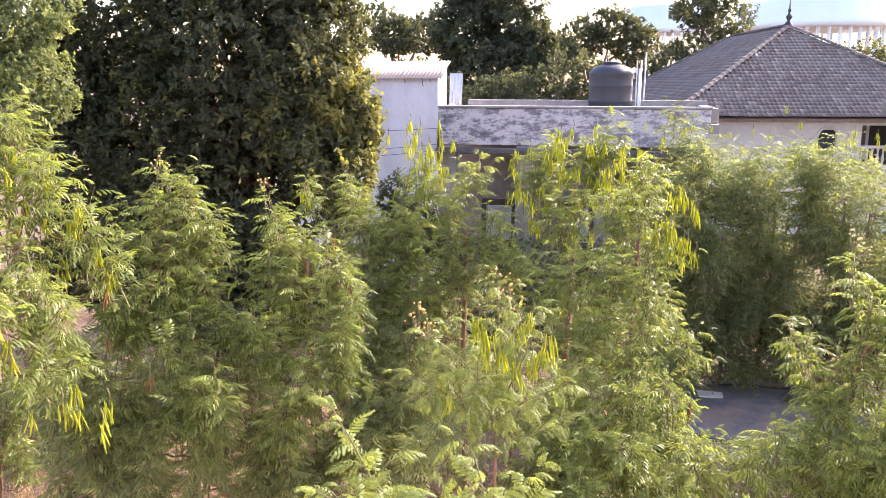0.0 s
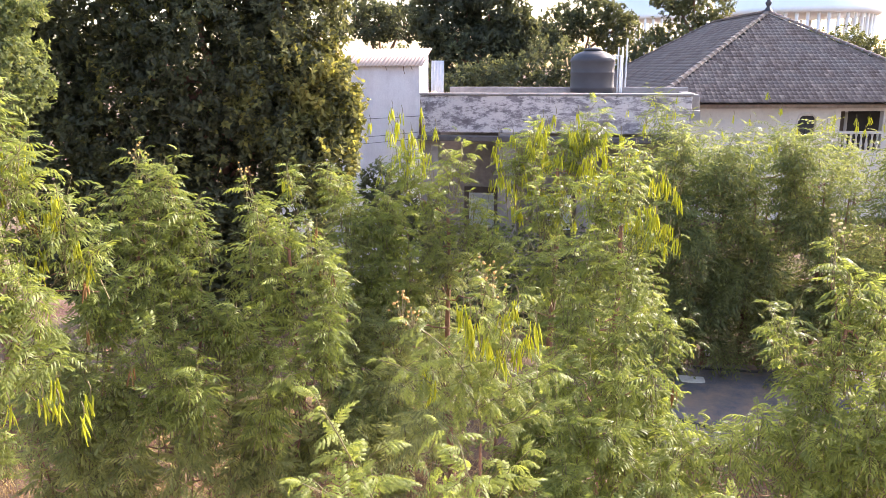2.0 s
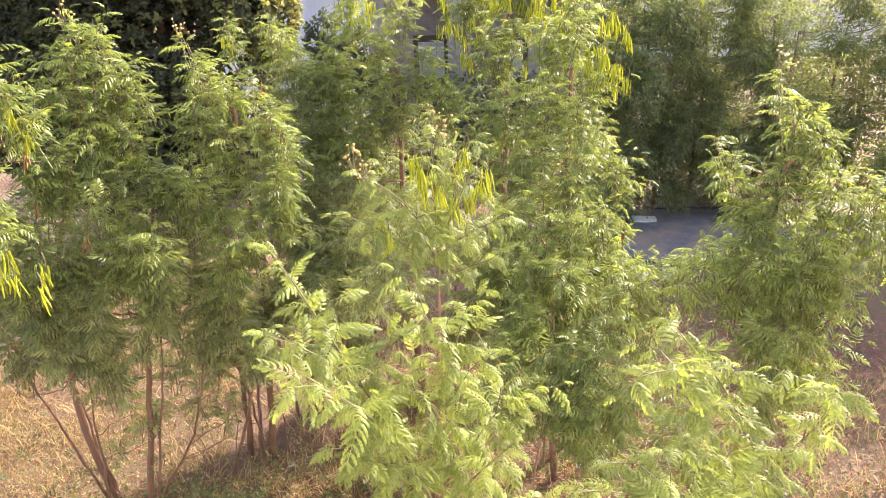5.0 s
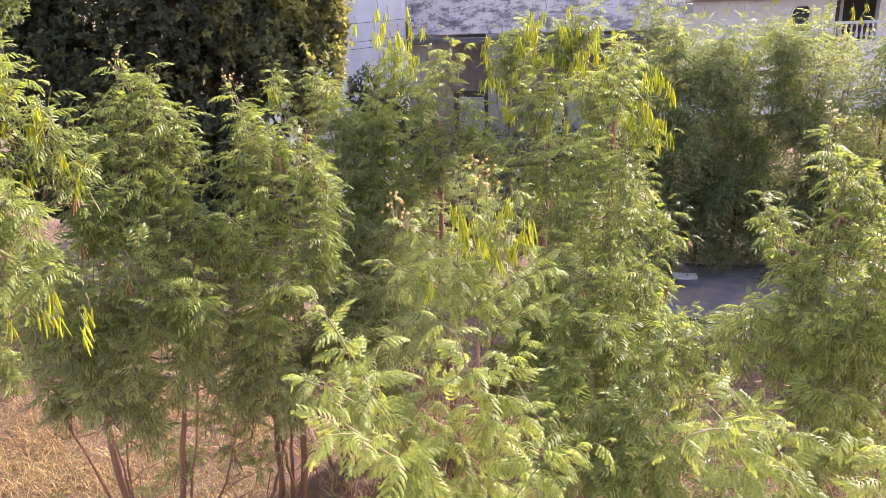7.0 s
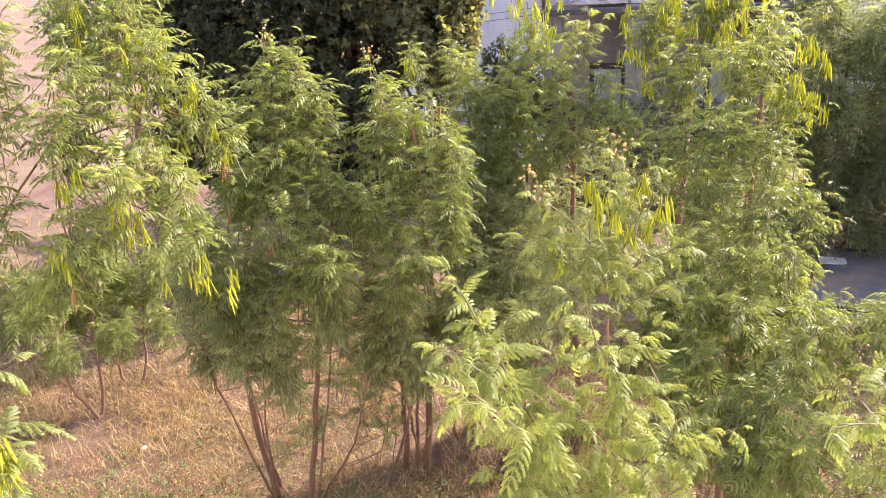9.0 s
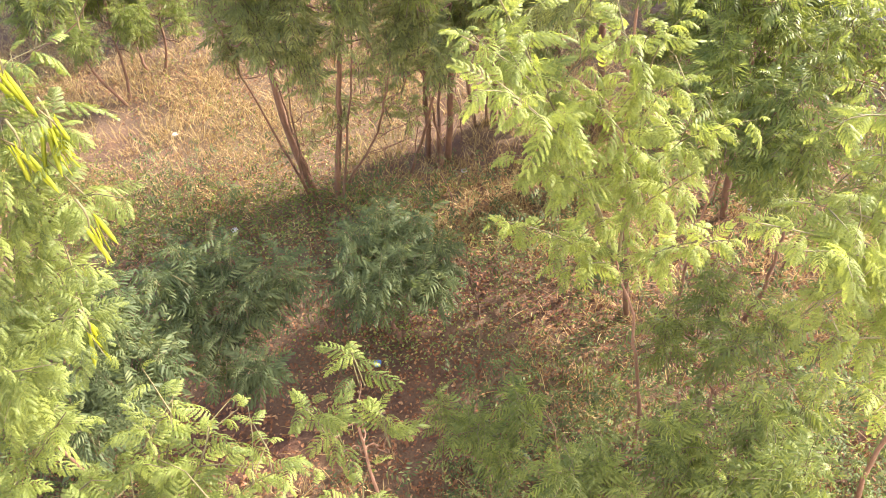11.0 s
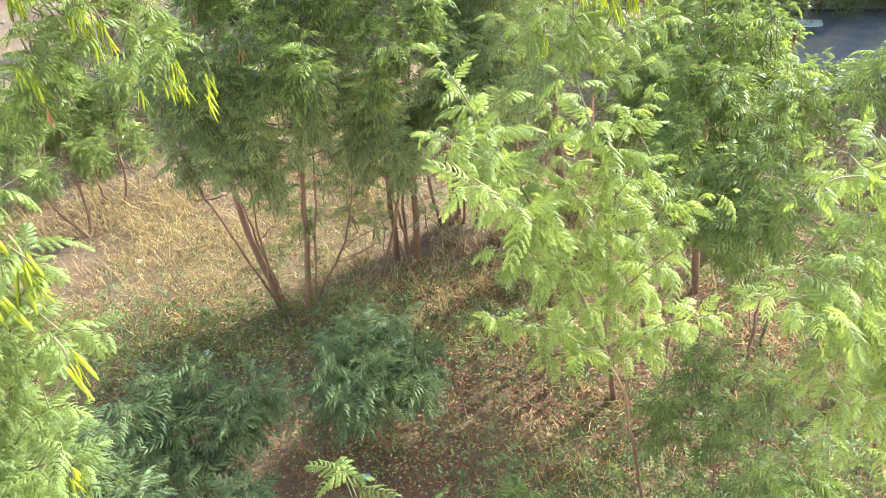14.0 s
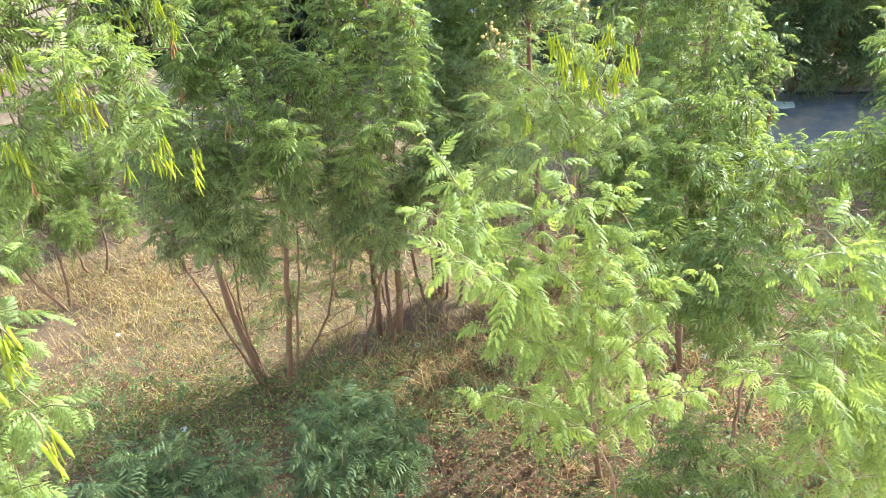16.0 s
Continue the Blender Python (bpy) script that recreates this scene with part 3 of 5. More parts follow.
part("outlet_pipe", rod([(0.60, -0.10, 0.02), (0.60, -0.10, 1.25), (0.70, -0.10, 1.25), (0.70, -0.10, 0.05)], 0.018), PIPE, tank, "white plastic overflow pipe")
mast = tagged(part("iron_pole", rod([(0, 0, 0), (0.02, 0, 1.55)], 0.02), RUST), "thin iron pole beside the water tank", "pole")
mast.matrix_basis = pose(4.85, 19.65, 4.29)
mast.data.materials[0] = STEEL

# the tiled house
house = empty("tiled_house", (7.45, 26.5, 0), "old cream house under a grey clay tile hip roof", "house", turn=-4.0)
EAVE, RISE, WIDE, LONG = 4.02, 3.12, 10.6, 18.0
HALF = WIDE / 2


def wall_with_holes(name, x0, x1, y0, y1, z0, z1, holes, material, parent):
    """A wall built of piers, sills and heads round its openings (x from, x to, z from, z to)."""
    at = x0
    for a, b_, lo, hi in holes:
        block(name, parent, material, at, a, y0, y1, z0, z1)
        block("window_sill", parent, material, a, b_, y0, y1, z0, lo)
        block("window_head", parent, material, a, b_, y0, y1, hi, z1)
        at = b_
    block(name, parent, material, at, x1, y0, y1, z0, z1)


HOLES = [(5.05, 5.65, 2.75, 3.55), (6.45, 7.85, 2.3, 3.7), (8.25, 9.65, 2.3, 3.7)]
wall_with_holes("front_wall", 0.5, WIDE - 0.5, 0.75, 1.0, -0.1, 3.95, HOLES, CREAM, house)
block("left_wall", house, CREAM, 0.5, 0.75, 1.0, LONG - 1, -0.1, 3.95)
# rear wall near black: the dimness of the room is put into its colour
block("rear_wall", house, DARK, 0.76, WIDE - 0.5, 2.6, 2.8, -0.1, 3.95)
block("fascia", house, CONCRETE, 0.3, WIDE - 0.3, 0.55, 0.74, 3.80, 3.93, label="dark eave board under the tiles")
# arched top and shutter of the small window
arch = Build()
for q in range(12):
    a0, a1 = math.pi * q / 12, math.pi * (q + 1) / 12
    for y in (0.72,):
        p = [(5.35 + r * math.cos(a), y, 3.3 + r * math.sin(a)) for a, r in ((a0, 0.30), (a0, 0.38), (a1, 0.38), (a1, 0.30))]
        v = p + [(x, 0.76, z) for x, _, z in p]
        arch.add(v, [(0, 1, 2, 3), (7, 6, 5, 4), (1, 5, 6, 2), (0, 3, 7, 4)])
frame_ = part("arch_moulding", arch, CREAM, house)
# shutters in the same near-black, for the dark look of the opening
for x in (5.06, 5.36):
    block("shutter", house, DARK, x, x + 0.28, 0.86, 0.90, 2.76, 3.54)
for x0, x1 in ((6.45, 7.85), (8.25, 9.65)):
    rail = block("balustrade_rail", house, CREAM, x0, x1, 0.74, 0.92, 2.94, 3.03, bevel=0.01)
    block("balustrade_base", rail, CREAM, x0, x1, 0.74, 0.92, 2.303, 2.38, bevel=0.01)
    n = int((x1 - x0) / 0.17)
    for q in range(n):
        o = part("baluster", lathe([(0.035, 0), (0.05, 0.03), (0.03, 0.08), (0.055, 0.2), (0.03, 0.36), (0.025, 0.44), (0.05, 0.53), (0.035, 0.56)], 10), CREAM, rail)
        o.matrix_basis = Matrix.Translation((x0 + (q + 0.5) * (x1 - x0) / n, 0.83, 2.38))
    block("window_leaf", house, WOOD, x0 + 0.15, x0 + 0.62, 1.9, 1.95, 2.3, 3.65)
    block("curtain", house, CLOTH, x0 + 0.64, x0 + 0.74, 1.9, 1.93, 2.5, 3.65)

# roof: four slopes of lapped tiles on a deck
SLOPE = math.atan2(RISE, HALF)
deck = Build()
corner = [(0, 0, EAVE), (WIDE, 0, EAVE), (WIDE, LONG, EAVE), (0, LONG, EAVE), (HALF, HALF, EAVE + RISE), (HALF, LONG - HALF, EAVE + RISE)]
deck.add(corner, [(0, 1, 4), (2, 3, 5)])
deck.add(corner, [(1, 2, 5, 4), (3, 0, 4, 5)])
deck.add(np.array(corner)[:4] - (0, 0, 0.03), [(3, 2, 1, 0)])
roof = part("roof_deck", deck, DARK, house)
TILES = Mat("weathered_clay_tile", 0.85, spec=0.25)
own = TILES.t.nodes.new("ShaderNodeObjectInfo").outputs["Random"]
isl = TILES.t.nodes.new("ShaderNodeNewGeometry").outputs["Random Per Island"]
mixed = TILES.node("Math")
mixed.operation = "ADD"
TILES.link(own, mixed.inputs[0]), TILES.link(isl, mixed.inputs[1])
frac = TILES.node("Math")
frac.operation = "FRACT"
TILES.link(mixed.outputs[0], frac.inputs[0])
lichen = TILES.noise(1.2, 8, 0.7)
TILES.colour(TILES.mix(TILES.ramp(lichen, (0.4, (0, 0, 0)), (0.7, (1, 1, 1))), TILES.ramp(frac.outputs[0], (0.0, (0.10, 0.072, 0.060)), (0.7, (0.15, 0.112, 0.092)), (1.0, (0.23, 0.175, 0.145))), (0.17, 0.145, 0.13)))
TILES.bump(TILES.noise(35, 6), 0.4, 0.01)
TW, TL = 0.155, 0.222


def tile_points():
    """A rolled tile: x across, y up the slope, z off the roof."""
    xs = np.array([0.0, 0.02, 0.046, 0.08, 0.118, TW + 0.008])
    zs = np.array([0.020, 0.032, 0.020, 0.008, 0.008, 0.020])
    v = [(x, y, z + lift) for y, lift in ((0.0, 0.018), (TL * 1.12, 0.0)) for x, z in zip(xs, zs)] + [(x, 0.0, z) for x, z in zip(xs, zs)]
    f = [(i, i + 1, 7 + i, 6 + i) for i in range(5)] + [(12 + i, 13 + i, i + 1, i) for i in range(5)]
    return np.array(v), np.array(f)


tile_v, tile_f = tile_points()
b = Build()
b.add(tile_v, tile_f)
TILE_MESH = b.mesh("tile", TILES.m)
joined = Build()
run = math.hypot(HALF, RISE)
rows_ = int(run / TL)
made = 0
FRONT = pose(0, 0, EAVE + 0.01) @ Matrix.Rotation(SLOPE, 4, "X")
LEFT = pose(0, LONG, EAVE + 0.01, 0, 0, -90) @ Matrix.Rotation(SLOPE, 4, "X")
jitter = random.Random(5)
for face, base_len in ((FRONT, WIDE), (LEFT, LONG)):
    for r in range(rows_ + 1):
        inset = min(HALF, (r + 0.45) * TL * math.cos(SLOPE))
        first, last = math.ceil(inset / TW), math.floor((base_len - inset) / TW)
        for c in range(first, last):
            m = face @ pose(c * TW, r * TL - 0.05 + jitter.uniform(-0.012, 0.012), jitter.uniform(0, 0.006), 0, 0, jitter.uniform(-1.2, 1.2))
            if face is FRONT and made < 300:
                o = part("tile", TILE_MESH, parent=roof)
                o.matrix_basis = m
                made += 1
            else:
                joined.add(tile_v @ np.array(m.to_3x3()).T + np.array(m.translation), tile_f)
tagged(part("tile_field", joined, TILES.m, roof), kind="stuff")
# hip and ridge caps bedded in pale mortar
MORTAR = plain("pale_mortar", (0.15, 0.135, 0.125), (0.26, 0.235, 0.22), 20, 0.95).m
cap = Build()
a = np.linspace(0, math.pi, 7)
ring = [[(math.cos(q) * r, y, math.sin(q) * r * 0.8) for q in a] for y, r in ((0, 0.115), (0.34, 0.09))]
cap.add(np.array(ring).reshape(-1, 3), [(i, i + 1, 8 + i, 7 + i) for i in range(6)])
CAP = cap.mesh("hip_cap", TILES.m)
bed = Build()
ring = [[(math.cos(q) * r, y, math.sin(q) * r * 0.8) for q in a] for y, r in ((-0.02, 0.128), (0.04, 0.125))]
bed.add(np.array(ring).reshape(-1, 3), [(i, i + 1, 8 + i, 7 + i) for i in range(6)])
BED = bed.mesh("mortar_bed", MORTAR)
for p0, p1 in (((0, 0, EAVE), (HALF, HALF, EAVE + RISE)), ((WIDE, 0, EAVE), (HALF, HALF, EAVE + RISE)), ((HALF, HALF, EAVE + RISE), (HALF, LONG - HALF, EAVE + RISE)),
               ((0, LONG, EAVE), (HALF, LONG - HALF, EAVE + RISE))):
    p0, p1 = Vector(p0), Vector(p1)
    n = int((p1 - p0).length / 0.30)
    turn = (p1 - p0).to_track_quat("Y", "Z").to_matrix().to_4x4()
    for q in range(n):
        o = part("hip_cap", CAP, parent=roof)
        o.matrix_basis = Matrix.Translation(p0 + (p1 - p0) * (q / n) + Vector((0, 0, 0.04))) @ turn
        part("mortar_bed", BED, parent=o)
finial = part("finial", lathe([(0.16, 0), (0.10, 0.10), (0.05, 0.16), (0.10, 0.24), (0.12, 0.30), (0.06, 0.38), (0.03, 0.44), (0.07, 0.52), (0.03, 0.60), (0.018, 0.8), (0.004, 1.0)], 14), TANK, house, "dark turned finial on the roof peak")
finial.matrix_basis = Matrix.Translation((HALF, HALF, EAVE + RISE + 0.08))

# far water towers on columns, distance haze put into their pale blue
HAZY = plain("hazed_pale_concrete", (0.62, 0.66, 0.68), (0.74, 0.77, 0.78), 0.4, 0.9).m
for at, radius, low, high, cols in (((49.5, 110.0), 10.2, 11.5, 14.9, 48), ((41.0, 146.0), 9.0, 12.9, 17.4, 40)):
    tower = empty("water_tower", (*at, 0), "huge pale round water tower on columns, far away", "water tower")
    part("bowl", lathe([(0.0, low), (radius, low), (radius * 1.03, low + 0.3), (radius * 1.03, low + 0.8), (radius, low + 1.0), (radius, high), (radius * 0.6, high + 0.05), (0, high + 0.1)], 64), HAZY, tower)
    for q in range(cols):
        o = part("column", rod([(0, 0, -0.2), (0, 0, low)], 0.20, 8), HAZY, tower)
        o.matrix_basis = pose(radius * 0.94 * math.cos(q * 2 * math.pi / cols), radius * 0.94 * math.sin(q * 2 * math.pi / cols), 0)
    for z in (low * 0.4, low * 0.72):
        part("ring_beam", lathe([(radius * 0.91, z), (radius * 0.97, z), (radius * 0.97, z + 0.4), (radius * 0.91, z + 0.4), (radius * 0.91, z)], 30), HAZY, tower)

# the building that the view is from: unseen, kept white to bounce fill light
own_wall = tagged(block("wall_south", None, WHITE.m, -9, 9, -1.5, -1.1, -0.1, 8.5), "plain white wall behind the viewer, unseen, added for bounce light", "wall", kind="structure")


# ---------------------------------------------------------------- trees in the yard
GREEN = "slender feathery-leaved tree with yellow-green pods on dry ground"
FRESH = "young feathery-leaved tree with fresh bright green shoots"
LOW = "low feathery shrub, leaf colour darkened for shade"
feather_tree(1, [(-5.0, 4.5, -2.9, 4.3, 4.2, 0.022, -0.55, 0.0), (-5.2, 4.3, -3.3, 4.1, 4.0, 0.022, -0.5, 0.0)],
             [(-2.73, 4.58, 4.95, 0.30), (-2.46, 4.62, 4.89, 0.26), (-2.21, 4.50, 4.67, 0.28), (-2.01, 4.44, 4.37, 0.24), (-2.54, 4.31, 4.59, 0.32), (-2.57, 4.00,
              4.28, 0.34), (-2.24, 4.08, 4.24, 0.30), (-2.01, 4.01, 4.00, 0.23), (-2.18, 3.70, 4.05, 0.19), (-1.88, 3.86, 3.69, 0.16), (-2.45, 3.71,
              3.84, 0.26), (-1.90, 4.55, 4.14, 0.14), (-2.60, 3.66, 3.65, 0.20), (-3.19, 4.26, 4.73, 0.49), (-3.15, 3.78, 4.07, 0.46)],
             "mid", GREEN, 0.155, 0.42, around([(-2.16, 3.64, 4.01), (-2.13, 3.69, 3.93), (-1.86, 3.78, 3.62), (-1.82, 3.78, 3.56), (-2.44, 3.58, 3.83), (-2.52, 3.75, 4.14), (-2.06, 4.43, 4.47),
              (-2.12, 4.25, 4.26), (-1.94, 4.44, 4.22), (-2.42, 4.51, 4.80), (-2.29, 4.58, 4.79), (-2.69, 4.48, 4.89), (-2.34, 4.41, 4.50)], 3, 0.06, 1), dry=4)
feather_tree(2, [(-2.62, 6.26, -2.0, 5.65, 4.0, 0.045, -0.36, 0.05), (-2.36, 6.15, -1.62, 5.6, 3.4, 0.035, -0.05, 0.08)],
             [(-2.08, 5.88, 4.43, 0.18), (-1.93, 5.93, 4.40, 0.18), (-2.11, 5.71, 4.14, 0.31), (-1.80, 5.82, 4.10, 0.26), (-1.98, 5.58, 3.81, 0.39), (-1.68, 5.55,
              3.72, 0.25), (-2.24, 5.33, 3.65, 0.34), (-1.90, 5.27, 3.41, 0.38), (-1.49, 4.99, 3.17, 0.24), (-1.79, 5.07, 3.07, 0.33), (-2.16, 5.04,
              3.07, 0.29), (-1.47, 5.42, 3.42, 0.21), (-2.24, 5.60, 4.06, 0.16), (-1.60, 5.70, 3.99, 0.15), (-2.26, 5.30, 3.66, 0.20), (-1.46, 5.50, 3.48, 0.18), (-1.63, 5.80, 4.24, 0.10)],
             "mid", GREEN, 0.155, 0.33, flowers=[(-2.08, 5.88, 4.58, 1)], dry=6)
feather_tree(3, [(-1.34, 6.98, -1.0, 5.75, 3.9, 0.04), (-1.55, 6.99, -1.2, 5.75, 3.5, 0.035), (-1.7, 6.6, -0.9, 5.7, 2.9, 0.02), (-1.38, 6.80, -1.38, 7.01, 1.39, 0.026)],
             [(-1.36, 6.07, 4.31, 0.11), (-1.23, 5.97, 4.12, 0.20), (-1.03, 5.88, 4.01, 0.24), (-0.76, 5.77, 3.77, 0.25), (-1.25, 5.78, 3.75, 0.26), (-0.97, 5.68,
              3.56, 0.30), (-0.69, 5.45, 3.36, 0.20), (-1.25, 5.45, 3.35, 0.29), (-0.98, 5.32, 3.13, 0.29), (-0.70, 5.38, 3.17, 0.16), (-1.15, 5.20,
              2.93, 0.25), (-0.74, 5.80, 3.78, 0.15), (-0.61, 5.60, 3.70, 0.14), (-0.69, 5.40, 3.47, 0.16), (-1.32, 5.90, 3.96, 0.13), (-0.86, 5.90, 4.02, 0.12)],
             "mid", GREEN, 0.155, 0.36, flowers=[(-1.38, 6.07, 4.42, 1)], dry=4)
feather_tree(4, [(-0.9, 7.7, -0.7, 7.1, 3.9, 0.045), (-0.7, 7.5, -0.2, 6.9, 3.2, 0.024), (-1.1, 7.6, -1.2, 6.9, 3.2, 0.022)],
             [(-1.23, 7.12, 4.24, 0.15), (-0.82, 7.27, 4.15, 0.26), (-0.64, 7.15, 3.92, 0.31), (-0.41, 7.02, 3.68, 0.31), (-0.54, 6.92, 3.31, 0.31), (-0.24, 7.19,
              3.99, 0.26)],
             "mid", GREEN, 0.155, 0.33, [(-1.25, 7.1, 4.22), (-1.2, 7.05, 4.2)])
feather_tree(5, [(0.3, 7.6, 0.2, 7.0, 3.9, 0.05), (1.0, 7.4, 1.2, 7.2, 4.3, 0.055)],
             [(-0.15, 7.29, 4.37, 0.23), (0.08, 7.15, 4.09, 0.31), (0.29, 7.18, 4.34, 0.20), (0.46, 6.90, 3.91, 0.30), (0.83, 7.54, 4.31, 0.32), (1.02, 7.74, 4.49,
              0.28), (1.36, 7.27, 4.42, 0.37), (1.57, 7.35, 4.65, 0.27), (1.06, 6.65, 4.03, 0.38), (-0.37, 7.00, 3.83, 0.30), (0.01, 6.88, 3.69,
              0.35), (-0.49, 6.79, 3.38, 0.30), (-0.20, 6.69, 3.35, 0.34), (0.58, 6.64, 3.67, 0.29)],
             "mid", "feathery-leaved tree laden with hanging yellow-green pods", 0.155, 0.36, around([(-0.14, 7.20, 4.53), (-0.05, 7.20, 4.48), (0.77, 7.46, 4.47), (1.09, 7.52, 4.48), (1.34, 7.18, 4.57), (1.62, 7.12, 4.52), (1.46, 7.03, 4.34), (0.81,
              6.91, 4.14), (1.51, 6.79, 4.18), (1.18, 7.08, 4.25)], 15, 0.15, 2), dry=4)
feather_tree(6, [(1.65, 6.6, 1.5, 6.0, 4.0, 0.05), (1.5, 6.2, 1.2, 5.2, 3.0, 0.04)],
             [(1.69, 6.57, 4.34, 0.29), (1.47, 6.38, 4.10, 0.37), (1.66, 5.88, 3.96, 0.22), (1.29, 5.93, 3.75, 0.35), (0.84, 6.10, 3.69, 0.36), (1.56, 5.63, 3.68,
              0.25), (1.68, 5.30, 3.39, 0.14), (1.39, 5.39, 3.42, 0.29), (1.08, 5.67, 3.39, 0.30), (1.48, 4.94, 3.16, 0.19), (1.19, 5.01, 3.15, 0.27),
              (0.91, 5.18, 3.14, 0.24), (1.20, 4.58, 2.93, 0.26), (0.95, 4.74, 2.91, 0.26), (1.57, 4.60, 2.98, 0.15), (0.87, 4.51, 2.66, 0.22)],
             "mid", "bushy feathery-leaved tree with pods at the top", 0.155, 0.37, around([(1.66, 6.46, 4.30), (1.81, 5.90, 4.29), (1.71, 5.80, 4.14), (1.77, 5.77, 4.06), (1.67, 5.79, 4.04)], 6, 0.07, 3), dry=2)
feather_tree(7, [(0.55, 4.75, 0.28, 3.9, 3.30, 0.026)], [], "near", GREEN, 0.13, 0.34,
             around([(0.19, 3.71, 4.04), (0.23, 3.69, 3.97), (0.37, 3.67, 4.10), (0.31, 3.68, 3.94), (0.38, 3.61, 3.93), (0.49, 3.62, 3.99), (0.00, 3.67, 3.74)], 2, 0.025, 4),
             [(-0.12, 3.8, 4.03, 1), (-0.06, 3.78, 3.98, 1), (0.29, 3.84, 4.22, 1), (0.33, 3.8, 4.12, 1)], gap=0.042, each=5,
             boughs=[[(0.28, 3.90, 3.30), (0.29, 3.85, 3.55), (0.27, 3.80, 3.82), (0.28, 3.78, 4.03), (0.27, 3.78, 4.22)],
                     [(0.28, 3.85, 3.52), (0.15, 3.75, 3.80), (0.00, 3.70, 3.95), (-0.13, 3.70, 4.02)],
                     [(0.29, 3.85, 3.55), (0.38, 3.70, 3.82), (0.43, 3.65, 3.98), (0.37, 3.70, 4.12)],
                     [(0.29, 3.85, 3.49), (0.43, 3.65, 3.69), (0.56, 3.55, 3.78)],
                     [(0.28, 3.88, 3.41), (0.06, 3.70, 3.66), (-0.10, 3.65, 3.79), (-0.23, 3.65, 3.83)],
                     [(0.29, 3.90, 3.32), (0.44, 3.70, 3.48), (0.56, 3.62, 3.55)],
                     [(0.28, 3.88, 3.41), (0.22, 3.65, 3.66), (0.14, 3.58, 3.76)]])
feather_tree(8, [(0.58, 3.36, 0.22, 2.76, 2.56, 0.017, 0.05, 0.05)], [], "near", FRESH, 0.13, 0.48, gap=0.031, each=5,
             boughs=[[(0.21, 2.75, 2.55), (0.11, 2.70, 2.94), (0.00, 2.62, 3.24), (-0.10, 2.55, 3.54), (-0.21, 2.50, 3.81), (-0.30, 2.50, 4.01), (-0.37, 2.50, 4.14)],
                     [(0.00, 2.62, 3.24), (-0.07, 2.35, 3.54), (-0.16, 2.20, 3.74), (-0.26, 2.15, 3.86)],
                     [(-0.10, 2.55, 3.54), (-0.18, 2.40, 3.73), (-0.28, 2.30, 3.88), (-0.38, 2.25, 3.96)],
                     [(0.09, 2.68, 2.99), (-0.03, 2.50, 3.22), (-0.16, 2.40, 3.36)],
                     [(-0.10, 2.55, 3.54), (-0.03, 2.60, 3.65), (0.05, 2.60, 3.72)],
                     [(0.23, 2.75, 2.56), (0.23, 2.70, 2.99), (0.25, 2.66, 3.36), (0.25, 2.66, 3.62), (0.29, 2.66, 3.78), (0.37, 2.66, 3.85)],
                     [(0.25, 2.66, 3.57), (0.20, 2.60, 3.73), (0.13, 2.55, 3.83)],
                     [(0.25, 2.66, 3.42), (0.32, 2.60, 3.58), (0.40, 2.60, 3.62)],
                     [(0.24, 2.68, 3.24), (0.13, 2.55, 3.47), (0.04, 2.50, 3.58)],
                     [(0.23, 2.70, 2.93), (0.32, 2.60, 3.24), (0.42, 2.55, 3.42), (0.53, 2.50, 3.45)],
                     [(0.23, 2.72, 2.85), (0.34, 2.50, 3.17), (0.44, 2.40, 3.35)],
                     [(0.27, 2.80, 2.43), (0.39, 2.60, 2.78), (0.53, 2.50, 2.93), (0.65, 2.45, 2.98)],
                     [(0.26, 2.85, 2.38), (0.08, 2.70, 2.65), (-0.09, 2.60, 2.85), (-0.27, 2.55, 2.93)],
                     [(0.22, 2.78, 2.52), (0.06, 2.65, 2.62), (-0.03, 2.60, 2.60)]])
feather_tree(9, [(2.7, 5.0, 2.45, 4.4, 3.7, 0.035)],
             [(2.09, 4.66, 3.74, 0.07), (2.13, 4.49, 3.63, 0.13), (2.19, 4.39, 3.45, 0.18), (2.48, 4.70, 4.15, 0.08), (2.52, 4.51, 3.95, 0.15), (2.63, 4.39, 3.77,
              0.21), (2.39, 4.34, 3.60, 0.22), (2.65, 4.17, 3.54, 0.22), (2.20, 4.20, 3.30, 0.22), (2.44, 4.09, 3.34, 0.25), (1.90, 4.20, 3.25, 0.11),
              (2.04, 4.08, 3.12, 0.21), (2.30, 3.94, 3.13, 0.25), (2.55, 3.83, 3.20, 0.21), (1.75, 4.20, 3.11, 0.12), (2.13, 3.78, 2.90, 0.17), (2.86,
              4.01, 3.48, 0.33), (2.28, 4.30, 2.89, 0.24), (2.49, 4.20, 3.01, 0.25), (2.57, 4.00, 2.81, 0.25), (2.35, 4.10, 2.62, 0.24), (2.53, 3.90, 2.50, 0.24), (2.25, 4.50, 3.03, 0.20), (2.70, 4.20, 3.14, 0.25), (2.30, 4.00, 2.37, 0.20)],
             "mid", GREEN, 0.155, 0.34, flowers=[(2.47, 4.7, 4.24, 0), (2.53, 4.66, 4.17, 0)])
